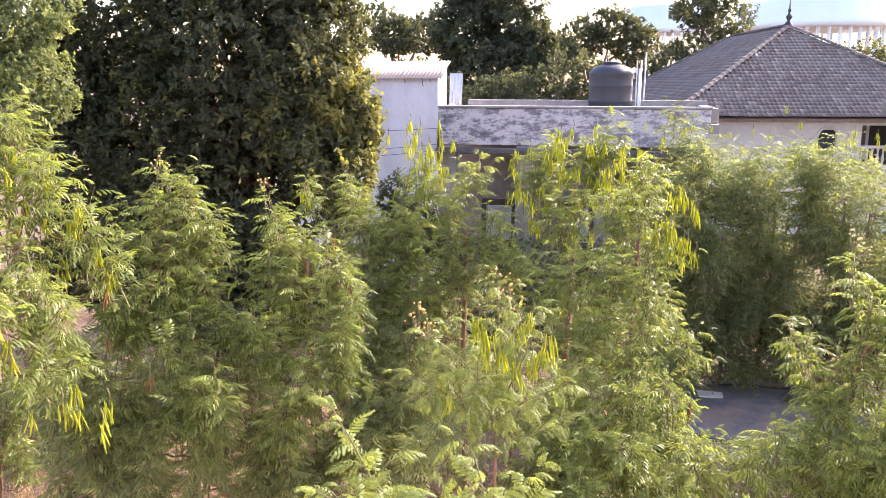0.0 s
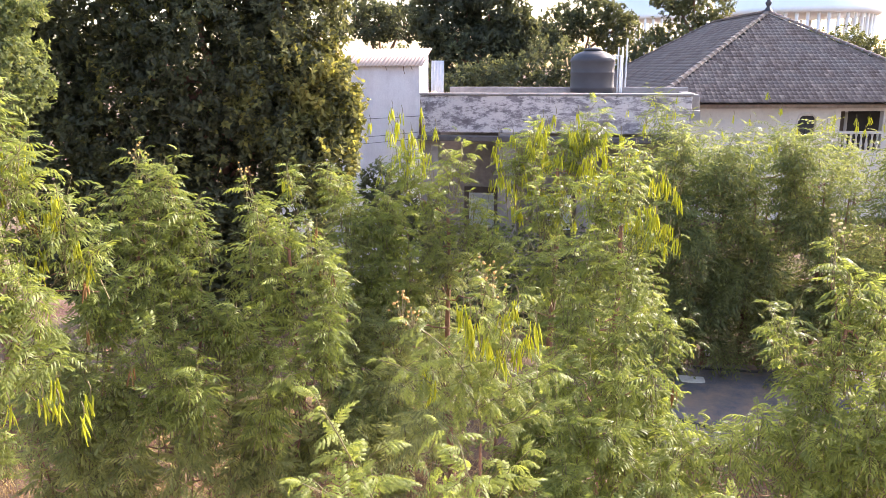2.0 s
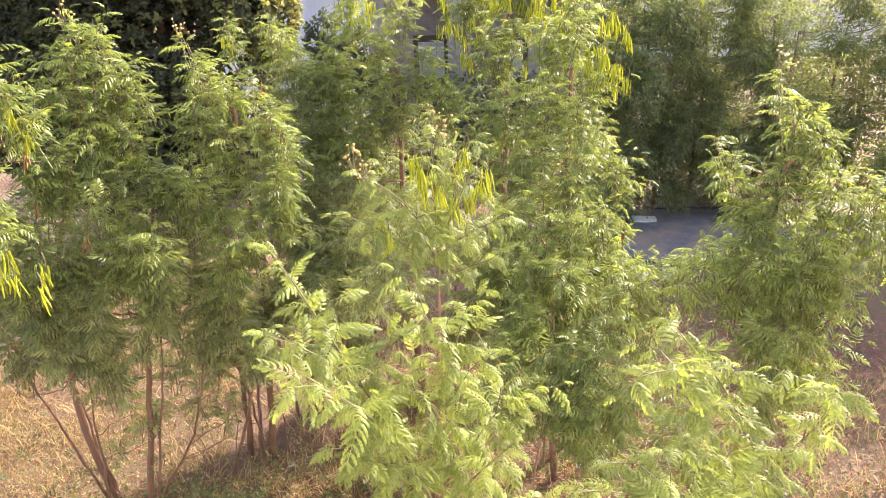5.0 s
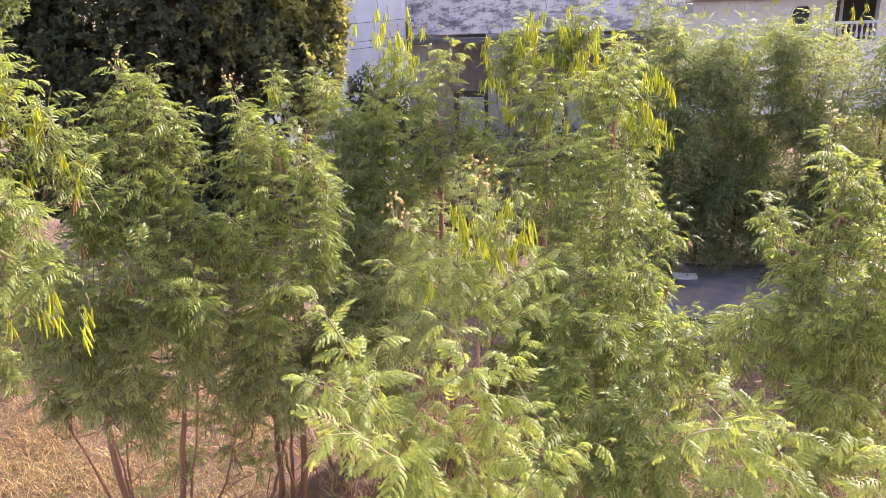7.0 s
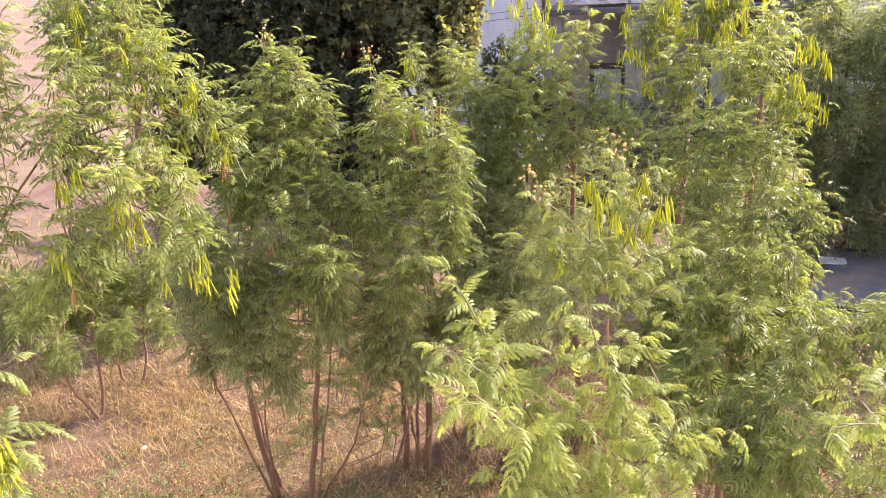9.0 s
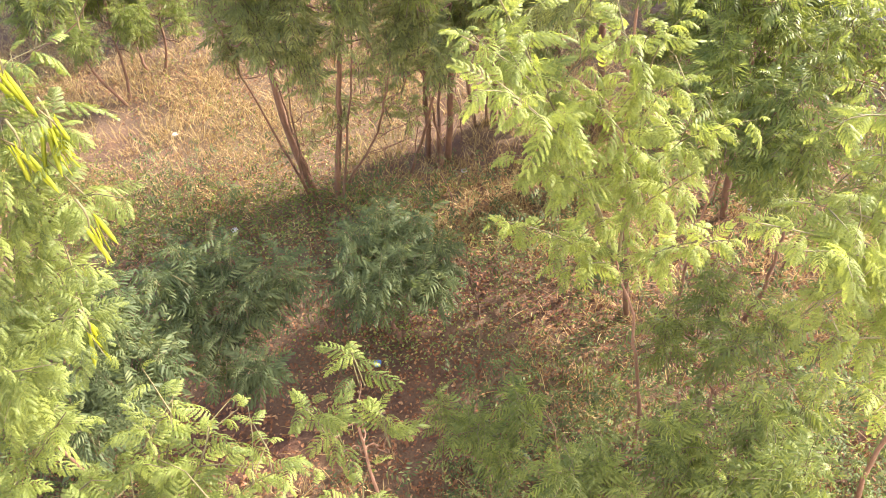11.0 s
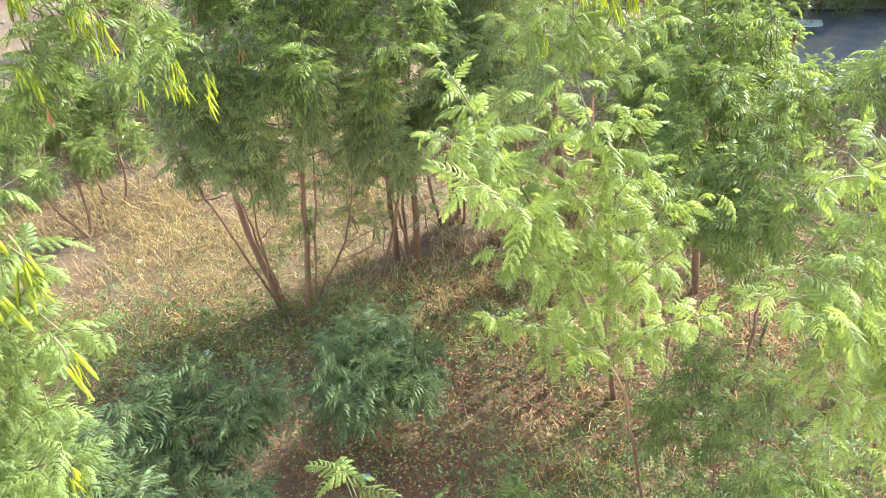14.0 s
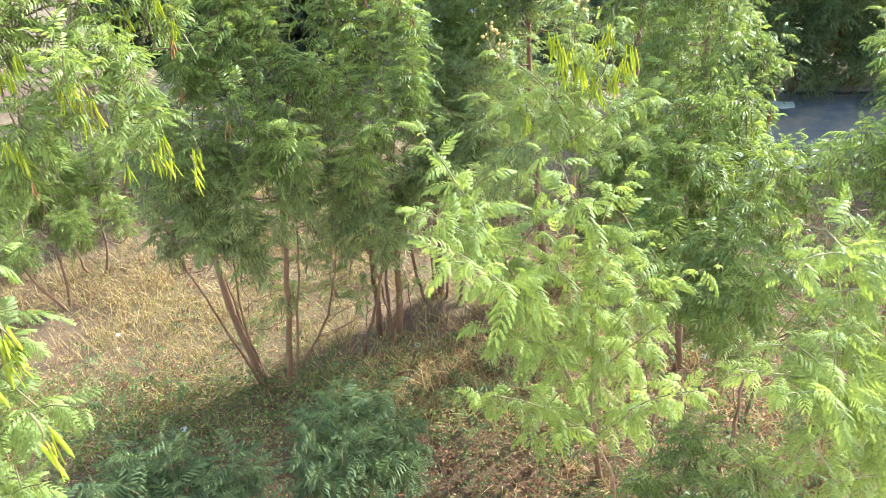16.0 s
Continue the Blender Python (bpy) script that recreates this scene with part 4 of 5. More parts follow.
feather_tree(10, [(1.95, 2.75, 1.40, 2.22, 2.75, 0.020)], [], "near", FRESH, 0.12, 0.38, gap=0.034, each=4,
             boughs=[[(1.40, 2.22, 2.75), (1.37, 2.30, 3.18), (1.17, 2.20, 3.56), (1.04, 2.15, 3.77), (0.93, 2.10, 3.90), (0.87, 2.10, 3.98)],
                     [(1.04, 2.15, 3.75), (0.87, 2.00, 3.87), (0.75, 1.95, 3.90)],
                     [(1.15, 2.20, 3.58), (0.96, 2.05, 3.71), (0.84, 2.00, 3.73)],
                     [(1.35, 2.20, 3.06), (1.04, 2.00, 3.44), (0.84, 1.90, 3.59), (0.69, 1.85, 3.66), (0.62, 1.85, 3.67)],
                     [(1.37, 2.20, 2.94), (1.01, 1.95, 3.33), (0.75, 1.80, 3.58), (0.49, 1.70, 3.71)],
                     [(1.40, 2.20, 2.83), (1.04, 1.90, 3.25), (0.79, 1.75, 3.48), (0.68, 1.70, 3.35)],
                     [(1.43, 2.20, 2.71), (1.04, 1.85, 3.13), (0.82, 1.70, 3.27), (0.75, 1.65, 3.24)],
                     [(1.29, 2.20, 3.16), (1.04, 2.00, 3.53), (0.94, 1.95, 3.62)],
                     [(1.01, 1.95, 3.33), (0.78, 1.75, 3.58), (0.61, 1.65, 3.66)],
                     [(1.37, 2.30, 3.18), (1.42, 2.10, 3.55), (1.38, 2.00, 3.75)],
                     [(1.40, 2.22, 2.75), (1.15, 1.80, 3.00), (0.95, 1.60, 3.05)]])
feather_tree(11, [(-1.70, 1.60, -1.86, 1.38, 2.87, 0.016, 0.03, 0.0)], [], "near", "feathery-leaved tree with drooping pods close to the balcony", 0.115, 0.24, around([(-1.35, 1.50, 4.28), (-1.29, 1.42, 4.14), (-1.33, 1.40, 4.10), (-1.22, 1.30, 3.97), (-1.23, 1.18, 3.65), (-1.25, 1.45, 4.16)], 1, 0.02, 5), gap=0.034, each=7,
             boughs=[[(-1.86, 1.38, 2.87), (-1.72, 1.40, 3.19), (-1.58, 1.42, 3.51), (-1.49, 1.45, 3.75), (-1.42, 1.50, 3.95), (-1.41, 1.55, 4.12), (-1.43, 1.60, 4.24)],
                     [(-1.58, 1.42, 3.51), (-1.48, 1.32, 3.81), (-1.45, 1.25, 4.00), (-1.50, 1.20, 4.09)],
                     [(-1.49, 1.45, 3.75), (-1.45, 1.38, 3.96), (-1.45, 1.33, 4.10), (-1.50, 1.30, 4.17)],
                     [(-1.72, 1.40, 3.19), (-1.56, 1.25, 3.61), (-1.56, 1.18, 3.79), (-1.67, 1.15, 3.82)],
                     [(-1.78, 1.38, 3.05), (-1.58, 1.20, 3.49), (-1.61, 1.12, 3.62), (-1.73, 1.08, 3.62)],
                     [(-1.84, 1.38, 2.90), (-1.65, 1.20, 3.32), (-1.58, 1.10, 3.49), (-1.65, 1.05, 3.48)],
                     [(-1.50, 1.45, 3.72), (-1.34, 1.42, 3.90), (-1.21, 1.40, 3.96)],
                     [(-1.58, 1.42, 3.51), (-1.37, 1.36, 3.72), (-1.27, 1.33, 3.77)],
                     [(-1.43, 1.50, 3.93), (-1.33, 1.50, 4.04), (-1.28, 1.50, 4.07)],
                     [(-1.41, 1.54, 4.07), (-1.44, 1.50, 4.17), (-1.49, 1.47, 4.21), (-1.57, 1.45, 4.22)],
                     [(-1.41, 1.50, 3.99), (-1.42, 1.42, 4.11), (-1.46, 1.38, 4.16)],
                     [(-1.64, 1.40, 3.37), (-1.42, 1.30, 3.58), (-1.25, 1.25, 3.66)],
                     [(-1.83, 1.38, 2.94), (-1.49, 1.15, 3.48), (-1.39, 1.05, 3.67)]])
feather_tree(12, [(-1.1, 0.62, -1.50, 0.90, 2.75, 0.018)], [], "near", "feathery-leaved tree below the balcony", 0.105, 0.34, gap=0.036, each=7,
             boughs=[[(-1.91, 0.90, 2.69), (-1.69, 0.98, 3.01), (-1.47, 1.05, 3.28), (-1.35, 1.10, 3.42)],
                     [(-1.59, 0.90, 2.74), (-1.31, 0.98, 3.12), (-1.17, 1.05, 3.27), (-1.10, 1.10, 3.39)],
                     [(-1.29, 0.90, 2.78), (-1.11, 1.00, 3.10), (-0.97, 1.06, 3.29), (-0.95, 1.12, 3.39)],
                     [(-1.20, 0.90, 2.79), (-0.94, 1.00, 3.15), (-0.80, 1.05, 3.28), (-0.71, 1.08, 3.29)],
                     [(-2.06, 0.90, 2.67), (-1.79, 0.95, 3.13), (-1.72, 1.00, 3.38)],
                     [(-1.47, 0.88, 2.80), (-1.19, 0.92, 3.11), (-0.99, 0.95, 3.27), (-0.84, 0.97, 3.29)],
                     [(-1.10, 0.88, 2.86), (-0.85, 0.92, 3.14), (-0.70, 0.95, 3.23)],
                     [(-1.78, 0.88, 2.75), (-1.44, 0.93, 3.13), (-1.25, 0.97, 3.31)],
                     [(-2.16, 0.90, 2.65), (-1.89, 0.90, 3.15), (-1.77, 0.90, 3.42)],
                     [(-1.72, 0.90, 2.72), (-1.47, 0.85, 3.18), (-1.45, 0.85, 3.39)],
                     [(-1.38, 0.88, 2.81), (-1.23, 0.84, 3.20), (-1.21, 0.84, 3.36)],
                     [(-1.21, 0.95, 2.93), (-1.09, 1.10, 3.28), (-1.07, 1.18, 3.42)],
                     [(-1.01, 0.95, 2.70), (-0.75, 1.05, 2.77), (-0.63, 1.12, 2.91), (-0.55, 1.18, 2.99)],
                     [(-0.89, 0.90, 2.84), (-0.64, 1.00, 2.73), (-0.46, 1.05, 2.92)]])
feather_tree(13, [(-1.0, 2.1, -0.95, 2.1, 2.0, 0.02)],
             [(-1.10, 1.94, 2.33, 0.10), (-0.97, 1.90, 2.26, 0.08), (-0.82, 2.09, 2.10, 0.11), (-0.99, 2.34, 2.21, 0.10)],
             "near", "thin green feathery-leaved sapling in shade", 0.17, 0.36, thick=0.04)
# low shrubs; 21 to 23 take the leaf colour darkened for shade
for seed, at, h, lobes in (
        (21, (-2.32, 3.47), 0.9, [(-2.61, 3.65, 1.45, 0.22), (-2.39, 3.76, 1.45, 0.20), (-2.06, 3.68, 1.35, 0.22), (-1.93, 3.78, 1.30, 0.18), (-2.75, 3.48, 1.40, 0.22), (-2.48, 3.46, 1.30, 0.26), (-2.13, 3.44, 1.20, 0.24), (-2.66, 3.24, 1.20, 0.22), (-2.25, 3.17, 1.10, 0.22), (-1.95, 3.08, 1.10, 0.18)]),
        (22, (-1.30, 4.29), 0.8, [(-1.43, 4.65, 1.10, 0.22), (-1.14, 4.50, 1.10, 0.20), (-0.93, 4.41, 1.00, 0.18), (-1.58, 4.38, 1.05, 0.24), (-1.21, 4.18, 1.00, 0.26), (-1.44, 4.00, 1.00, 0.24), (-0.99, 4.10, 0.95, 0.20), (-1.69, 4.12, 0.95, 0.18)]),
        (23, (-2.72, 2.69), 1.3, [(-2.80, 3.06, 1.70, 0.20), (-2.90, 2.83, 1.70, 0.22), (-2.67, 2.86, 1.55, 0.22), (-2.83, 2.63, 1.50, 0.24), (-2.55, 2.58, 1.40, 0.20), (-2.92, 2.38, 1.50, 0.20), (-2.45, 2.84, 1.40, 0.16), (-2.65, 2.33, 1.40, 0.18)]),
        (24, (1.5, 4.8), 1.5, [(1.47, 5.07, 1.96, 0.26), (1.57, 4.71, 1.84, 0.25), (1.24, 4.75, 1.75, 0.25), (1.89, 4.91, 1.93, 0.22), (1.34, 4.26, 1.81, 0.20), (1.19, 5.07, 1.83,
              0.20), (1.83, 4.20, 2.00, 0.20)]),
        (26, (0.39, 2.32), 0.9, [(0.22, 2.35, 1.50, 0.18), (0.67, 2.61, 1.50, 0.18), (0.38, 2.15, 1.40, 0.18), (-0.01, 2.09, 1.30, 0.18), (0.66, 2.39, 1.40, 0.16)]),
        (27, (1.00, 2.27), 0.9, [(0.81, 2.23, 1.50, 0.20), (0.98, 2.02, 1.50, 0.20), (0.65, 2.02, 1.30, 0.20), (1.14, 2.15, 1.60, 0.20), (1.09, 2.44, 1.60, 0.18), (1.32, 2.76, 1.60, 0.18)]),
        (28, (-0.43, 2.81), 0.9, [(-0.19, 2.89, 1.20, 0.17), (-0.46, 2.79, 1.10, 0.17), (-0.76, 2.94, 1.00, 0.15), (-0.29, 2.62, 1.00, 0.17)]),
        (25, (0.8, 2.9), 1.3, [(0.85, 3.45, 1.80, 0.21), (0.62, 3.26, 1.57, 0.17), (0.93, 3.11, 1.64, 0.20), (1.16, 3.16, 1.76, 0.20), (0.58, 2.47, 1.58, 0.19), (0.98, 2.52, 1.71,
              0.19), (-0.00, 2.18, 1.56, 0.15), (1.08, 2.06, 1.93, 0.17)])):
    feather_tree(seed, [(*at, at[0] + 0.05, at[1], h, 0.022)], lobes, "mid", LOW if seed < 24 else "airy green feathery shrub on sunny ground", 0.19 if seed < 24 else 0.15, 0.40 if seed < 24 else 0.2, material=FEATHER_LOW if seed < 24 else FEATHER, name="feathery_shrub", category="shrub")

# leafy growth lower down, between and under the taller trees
# leaf colour follows the shade here: DIM trees take BUSH, sunlit ones FEATHER
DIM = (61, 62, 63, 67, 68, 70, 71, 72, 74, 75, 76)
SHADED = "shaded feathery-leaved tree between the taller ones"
for seed, at, top, lobes in (
        (67, (-2.66, 6.32), (-2.64, 5.75, 2.14), [(-2.92, 5.76, 2.53, 0.27), (-2.67, 5.75, 2.27, 0.27), (-2.93, 5.58, 2.18, 0.27), (-2.43, 5.93, 2.43, 0.27), (-2.27, 6.10, 1.45, 0.14), (-2.45, 6.10, 1.83, 0.15), (-2.11, 6.10, 1.19, 0.14), (-2.25, 6.00, 2.15, 0.16), (-2.51, 6.00, 2.28, 0.15), (-2.74, 6.00, 1.96, 0.12), (-2.45, 6.10, 0.89, 0.12)]),
        (68, (-2.40, 6.22), (-1.53, 5.83, 2.01), [(-1.93, 5.87, 2.39, 0.26), (-1.42, 5.98, 2.31, 0.26), (-0.97, 6.01, 2.18, 0.26), (-1.91, 6.10, 1.67, 0.13), (-1.54, 6.30, 1.58, 0.14), (-1.52, 6.30, 1.08, 0.12), (-1.15, 6.50, 1.50, 0.13), (-1.69, 6.20, 1.88, 0.16), (-1.29, 6.30, 1.91, 0.15), (-1.00, 6.60, 0.98, 0.12), (-1.74, 6.20, 1.29, 0.12)]),
        (69, (1.39, 6.36), (1.39, 5.96, 2.15), [(1.22, 6.11, 2.47, 0.24), (1.58, 5.94, 2.27, 0.24), (1.02, 5.98, 2.12, 0.24), (1.85, 5.97, 2.51, 0.24), (1.29, 5.80, 1.88, 0.24)]),
        (70, (-2.60, 6.18), (-2.9, 5.5, 2.6), [(-2.38, 5.40, 3.22, 0.27), (-2.39, 5.20, 2.96, 0.26), (-2.59, 5.00, 3.06, 0.26), (-2.62, 5.20, 3.35, 0.26), (-2.03, 5.20, 3.03, 0.25), (-2.30, 5.00, 2.79, 0.22)]),
        (71, (-2.32, 6.08), (-1.8, 5.8, 2.7), [(-1.47, 5.80, 3.25, 0.26), (-1.41, 5.70, 2.87, 0.27), (-1.73, 5.60, 3.11, 0.25), (-1.15, 5.60, 2.72, 0.25), (-1.64, 5.40, 2.79, 0.22), (-1.29, 5.50, 2.49, 0.20)]),
        (72, (-0.98, 7.68), (-0.7, 6.9, 3.4), [(-0.88, 6.80, 3.40, 0.30), (-0.68, 7.00, 3.75, 0.28), (-0.50, 7.00, 3.48, 0.30), (-0.38, 7.10, 3.89, 0.25), (-0.50, 6.60, 3.08, 0.30), (-0.71, 6.40, 2.75, 0.30), (-0.32, 6.40, 2.73, 0.30), (-0.62, 6.20, 2.42, 0.28), (-0.89, 6.00, 2.32, 0.25), (-0.20, 6.90, 3.29, 0.30), (0.10, 6.80, 3.50, 0.28), (-0.15, 6.20, 2.39, 0.28), (0.11, 6.30, 2.75, 0.28)]),
        (73, (1.2, 6.9), (1.1, 6.4, 2.9), [(1.19, 6.20, 2.32, 0.30), (1.57, 6.20, 2.51, 0.30), (0.98, 6.40, 2.67, 0.30), (1.49, 6.30, 2.93, 0.30), (1.73, 6.00, 2.18, 0.28), (1.16, 6.00, 2.00, 0.28), (1.59, 5.80, 1.87, 0.26), (0.69, 6.00, 2.03, 0.26), (0.86, 6.20, 2.34, 0.28), (1.93, 6.10, 2.53, 0.20)]),
        # 74 to 76: mostly hidden thicket, added to cast shade on the ground
        (74, (-0.20, 8.00), (-0.20, 7.90, 2.6), [(-0.46, 7.62, 0.70, 0.36), (-0.55, 7.60, 0.96, 0.36), (0.22, 8.11, 1.21, 0.40), (-0.48, 7.93, 1.47, 0.35), (-0.53, 7.62, 1.72, 0.34), (0.23, 8.13, 1.98, 0.40), (0.10, 7.69, 2.23, 0.35), (-0.07, 8.06, 2.49, 0.41), (0.18, 7.61, 2.74, 0.38), (-0.03, 7.90, 3.00, 0.34)]),
        (75, (0.80, 8.30), (0.80, 8.20, 2.6), [(0.77, 7.91, 0.70, 0.41), (1.17, 8.23, 0.96, 0.35), (1.21, 8.25, 1.21, 0.41), (1.15, 8.21, 1.47, 0.36), (0.90, 8.15, 1.72, 0.34), (0.61, 8.42, 1.98, 0.32), (0.35, 8.29, 2.23, 0.35), (0.83, 8.18, 2.49, 0.35), (1.30, 7.99, 2.74, 0.36), (0.50, 8.29, 3.00, 0.35)]),
        (76, (1.70, 7.70), (1.70, 7.60, 2.6), [(1.56, 7.77, 0.70, 0.35), (1.76, 7.88, 0.96, 0.33), (1.26, 7.41, 1.21, 0.40), (1.82, 7.42, 1.47, 0.35), (1.38, 7.57, 1.72, 0.32), (1.90, 7.88, 1.98, 0.42), (1.93, 7.92, 2.23, 0.32), (1.49, 7.93, 2.49, 0.40), (1.61, 7.91, 2.74, 0.38), (2.02, 7.46, 3.00, 0.34)]),
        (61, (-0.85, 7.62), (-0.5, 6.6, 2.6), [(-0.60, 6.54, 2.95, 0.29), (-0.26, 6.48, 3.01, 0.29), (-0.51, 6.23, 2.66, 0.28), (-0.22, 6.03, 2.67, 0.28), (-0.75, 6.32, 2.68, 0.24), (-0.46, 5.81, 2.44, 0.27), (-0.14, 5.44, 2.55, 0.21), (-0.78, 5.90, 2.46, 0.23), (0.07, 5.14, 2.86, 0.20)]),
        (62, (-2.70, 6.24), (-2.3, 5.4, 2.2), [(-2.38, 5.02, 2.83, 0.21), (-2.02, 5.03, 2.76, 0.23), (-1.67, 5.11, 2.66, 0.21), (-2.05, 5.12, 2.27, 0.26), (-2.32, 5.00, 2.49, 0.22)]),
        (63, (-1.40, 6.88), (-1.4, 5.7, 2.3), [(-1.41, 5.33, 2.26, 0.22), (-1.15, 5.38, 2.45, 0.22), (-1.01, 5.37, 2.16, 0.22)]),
        (64, (0.9, 4.6), (1.0, 4.3, 2.3), [(0.66, 4.28, 2.61, 0.19), (0.99, 4.23, 2.62, 0.21), (1.22, 4.05, 2.64, 0.19), (1.39, 4.22, 2.80, 0.16), (1.06, 3.78, 2.52, 0.20), (0.79, 3.85, 2.53, 0.18), (1.30, 3.76, 2.60, 0.17), (0.52, 3.79, 2.55, 0.16)]),
        (65, (1.9, 6.0), (1.9, 5.6, 1.9), [(1.17, 5.65, 2.00, 0.23), (1.59, 5.94, 2.07, 0.24), (1.90, 5.90, 1.97, 0.25), (0.96, 5.21, 1.96, 0.22), (2.11, 5.54, 1.89, 0.22)]),
        (66, (1.9, 5.4), (1.9, 5.0, 2.2), [(1.84, 4.73, 2.83, 0.18), (2.02, 4.49, 2.99, 0.17), (1.54, 4.49, 2.84, 0.17)])):
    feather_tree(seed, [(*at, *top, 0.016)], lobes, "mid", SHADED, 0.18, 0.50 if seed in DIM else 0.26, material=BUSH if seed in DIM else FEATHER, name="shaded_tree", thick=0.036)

# leaning bare stems in the sunny grass
for k, (x, y, tx, ty, tz) in enumerate(((-5.52, 7.93, -5.35, 7.95, 1.53), (-5.59, 8.65, -5.58, 8.33, 1.21), (-5.35, 8.57, -5.02, 8.51, 1.31), (-5.52, 7.86, -5.81, 7.53, 1.46))):
    feather_tree(31 + k, [(x, y, tx, ty, tz, 0.022)], [(tx, ty, tz + 0.1, 0.30), (tx - 0.4, ty + 0.1, tz, 0.35), (tx + 0.2, ty, tz + 0.45, 0.32), (tx - 0.3, ty + 0.1, tz + 0.4, 0.3), (tx + 0.3, ty - 0.1, tz - 0.3, 0.3)],
                 "mid", "thin leaning feathery-leaved tree on dry grass", 0.17, 0.36)

# ---------------------------------------------------------------- behind the yard
# 50, 52 and 53 stand out of view at right, added to shade the lane
for seed, x, y, h in ((41, 3.5, 12.9, 4.25), (42, 4.6, 13.2, 4.3), (43, 5.6, 13.2, 4.35), (44, 6.6, 12.9, 4.3), (45, 4.0, 14.4, 4.7), (46, 7.7, 12.6, 4.2), (47, 5.9, 14.4, 4.2), (48, 9.0, 12.2, 4.15), (49, 7.4, 14.2, 4.3), (50, 8.7, 11.0, 4.4), (52, 9.9, 11.6, 4.6), (53, 9.6, 9.9, 4.4)):
    rng = np.random.default_rng(seed)
    heads = [(x + rng.uniform(-0.9, 0.9), y + rng.uniform(-0.6, 0.4), h - 0.35 - (h - 0.75) * (k / 25) ** 1.0, rng.uniform(0.35, 0.6)) for k in range(0, 26, 1 if y < 14 else 2)]
    heads += [(x + rng.uniform(-0.8, 0.8), y + rng.uniform(-0.5, 0.3), rng.uniform(0.4, 1.9), rng.uniform(0.4, 0.55)) for _ in range(6)]
    feather_tree(seed, [(x, y + 0.3, x, y + 0.1, h - 1.0, 0.045), (x + 0.3, y + 0.2, x + 0.5, y + 0.2, h - 1.3, 0.04)], heads,
                 "far", "dense feathery bush beside the dirt lane", 0.31, 0.36, material=BUSH, pods=around([(x, y - 0.6, h - 0.1)], 5, 0.35, seed), name="roadside_bush", gap=0.07, most=7, thick=0.06)
clump_tree(51, (-6.0, 10.8), 5.4, [(-5.0, 10.0, 6.2, 0.55, 0.6, 0.7, 1), (-5.6, 10.1, 5.6, 0.7, 0.6, 0.8, 1.2), (-5.0, 9.9, 5.1, 0.5, 0.5, 0.55, .9), (-5.3, 10.0, 7.0, 0.7, 0.6, 0.7, 1), (-6.4, 10.2, 6.0, 0.8, 0.6, 1.0, 1), (-5.7, 10.0, 4.4, 0.7, 0.6, 0.7, 1)],
           "green dense small-leaved tree at the yard edge", "broad", 0.062, 1300, BUSH, 0.09, 0.20)
clump_tree(61, (-3.6, 14.0), 5.5, [(-4.9, 13.6, 4.2, 1.4, 1.2, 1.7, 1.2), (-3.4, 13.5, 5.2, 1.7, 1.3, 1.6, 1.3), (-2.5, 13.7, 4.6, 1.0, 1.1, 1.5, 1.0), (-2.5, 13.6, 6.2, 1.1, 1.1, 1.1, .8),
                                   # right-hand heads: an extra tone paints sunlight into their leaves
                                   (-1.65, 13.2, 3.75, 0.55, .7, 0.75, .5, 0.34), (-1.75, 13.2, 5.0, 0.6, .7, 0.6, .5, 0.36), (-2.5, 13.0, 4.7, 0.6, .5, 0.7, .4, 0.32), (-2.1, 12.9, 4.0, 0.5, .5, 0.5, .35, 0.3), (-1.35, 13.3, 4.45, 0.32, .5, 0.5, .3, 0.3),
                                   (-4.2, 13.4, 2.6, 1.8, 1.2, 1.4, 1.3), (-5.0, 13.2, 3.3, 0.9, 0.8, 0.9, .7), (-5.9, 13.5, 3.6, 1.1, 0.9, 1.4, .8), (-5.6, 13.3, 2.2, 1.2, 0.9, 1.0, .8), (-6.4, 13.6, 5.0, 0.9, 0.9, 1.0, .6), (-4.0, 13.0, 1.6, 1.5, 0.8, 0.9, .8), (-2.6, 13.3, 2.2, 1.1, 1.0, 1.2, .8), (-5.3, 13.6, 6.2, 1.2, 1.2, 1.1, .9), (-3.7, 13.6, 7.2, 1.5, 1.2, 1.0, .8), (-2.0, 13.6, 6.9, 0.7, .8, 0.6, .4)],
           "large dense dark-leaved tree, fresh leaves on one side paled for sunlight", "broad", 0.105, 2900, sprigs=60, tone=0.19)
clump_tree(68, (-0.6, 16.5), 2.0, [(-0.95, 16.4, 2.75, 0.4, 0.35, 0.45, .5), (-0.45, 16.4, 2.3, 0.5, 0.35, 0.6, .6), (0.1, 16.3, 1.9, 0.5, 0.4, 0.6, .5), (-0.9, 16.2, 1.7, 0.6, 0.4, 0.8, .6)],
           "dusty grey-green shrub against the whitewashed wall", "broad", 0.09, 700, FAR_LEAF, 0.05, 0.5, name="wall_shrub")
clump_tree(62, (2.0, 40), 7, [(1.0, 40, 7.5, 1.6, 1.5, 1.8, 1), (3.2, 40, 8.0, 1.8, 1.5, 1.9, 1), (2.2, 39.6, 5.6, 2.4, 1.5, 2.0, 1.2), (4.3, 40, 6.5, 1.2, 1.2, 1.4, .7), (2.0, 40, 9.3, 1.8, 1.4, 1.4, .8)],
           "large dark tree far behind the flat roof", "broad", 0.22, 1700, FAR_LEAF, 0.3, 0.25)
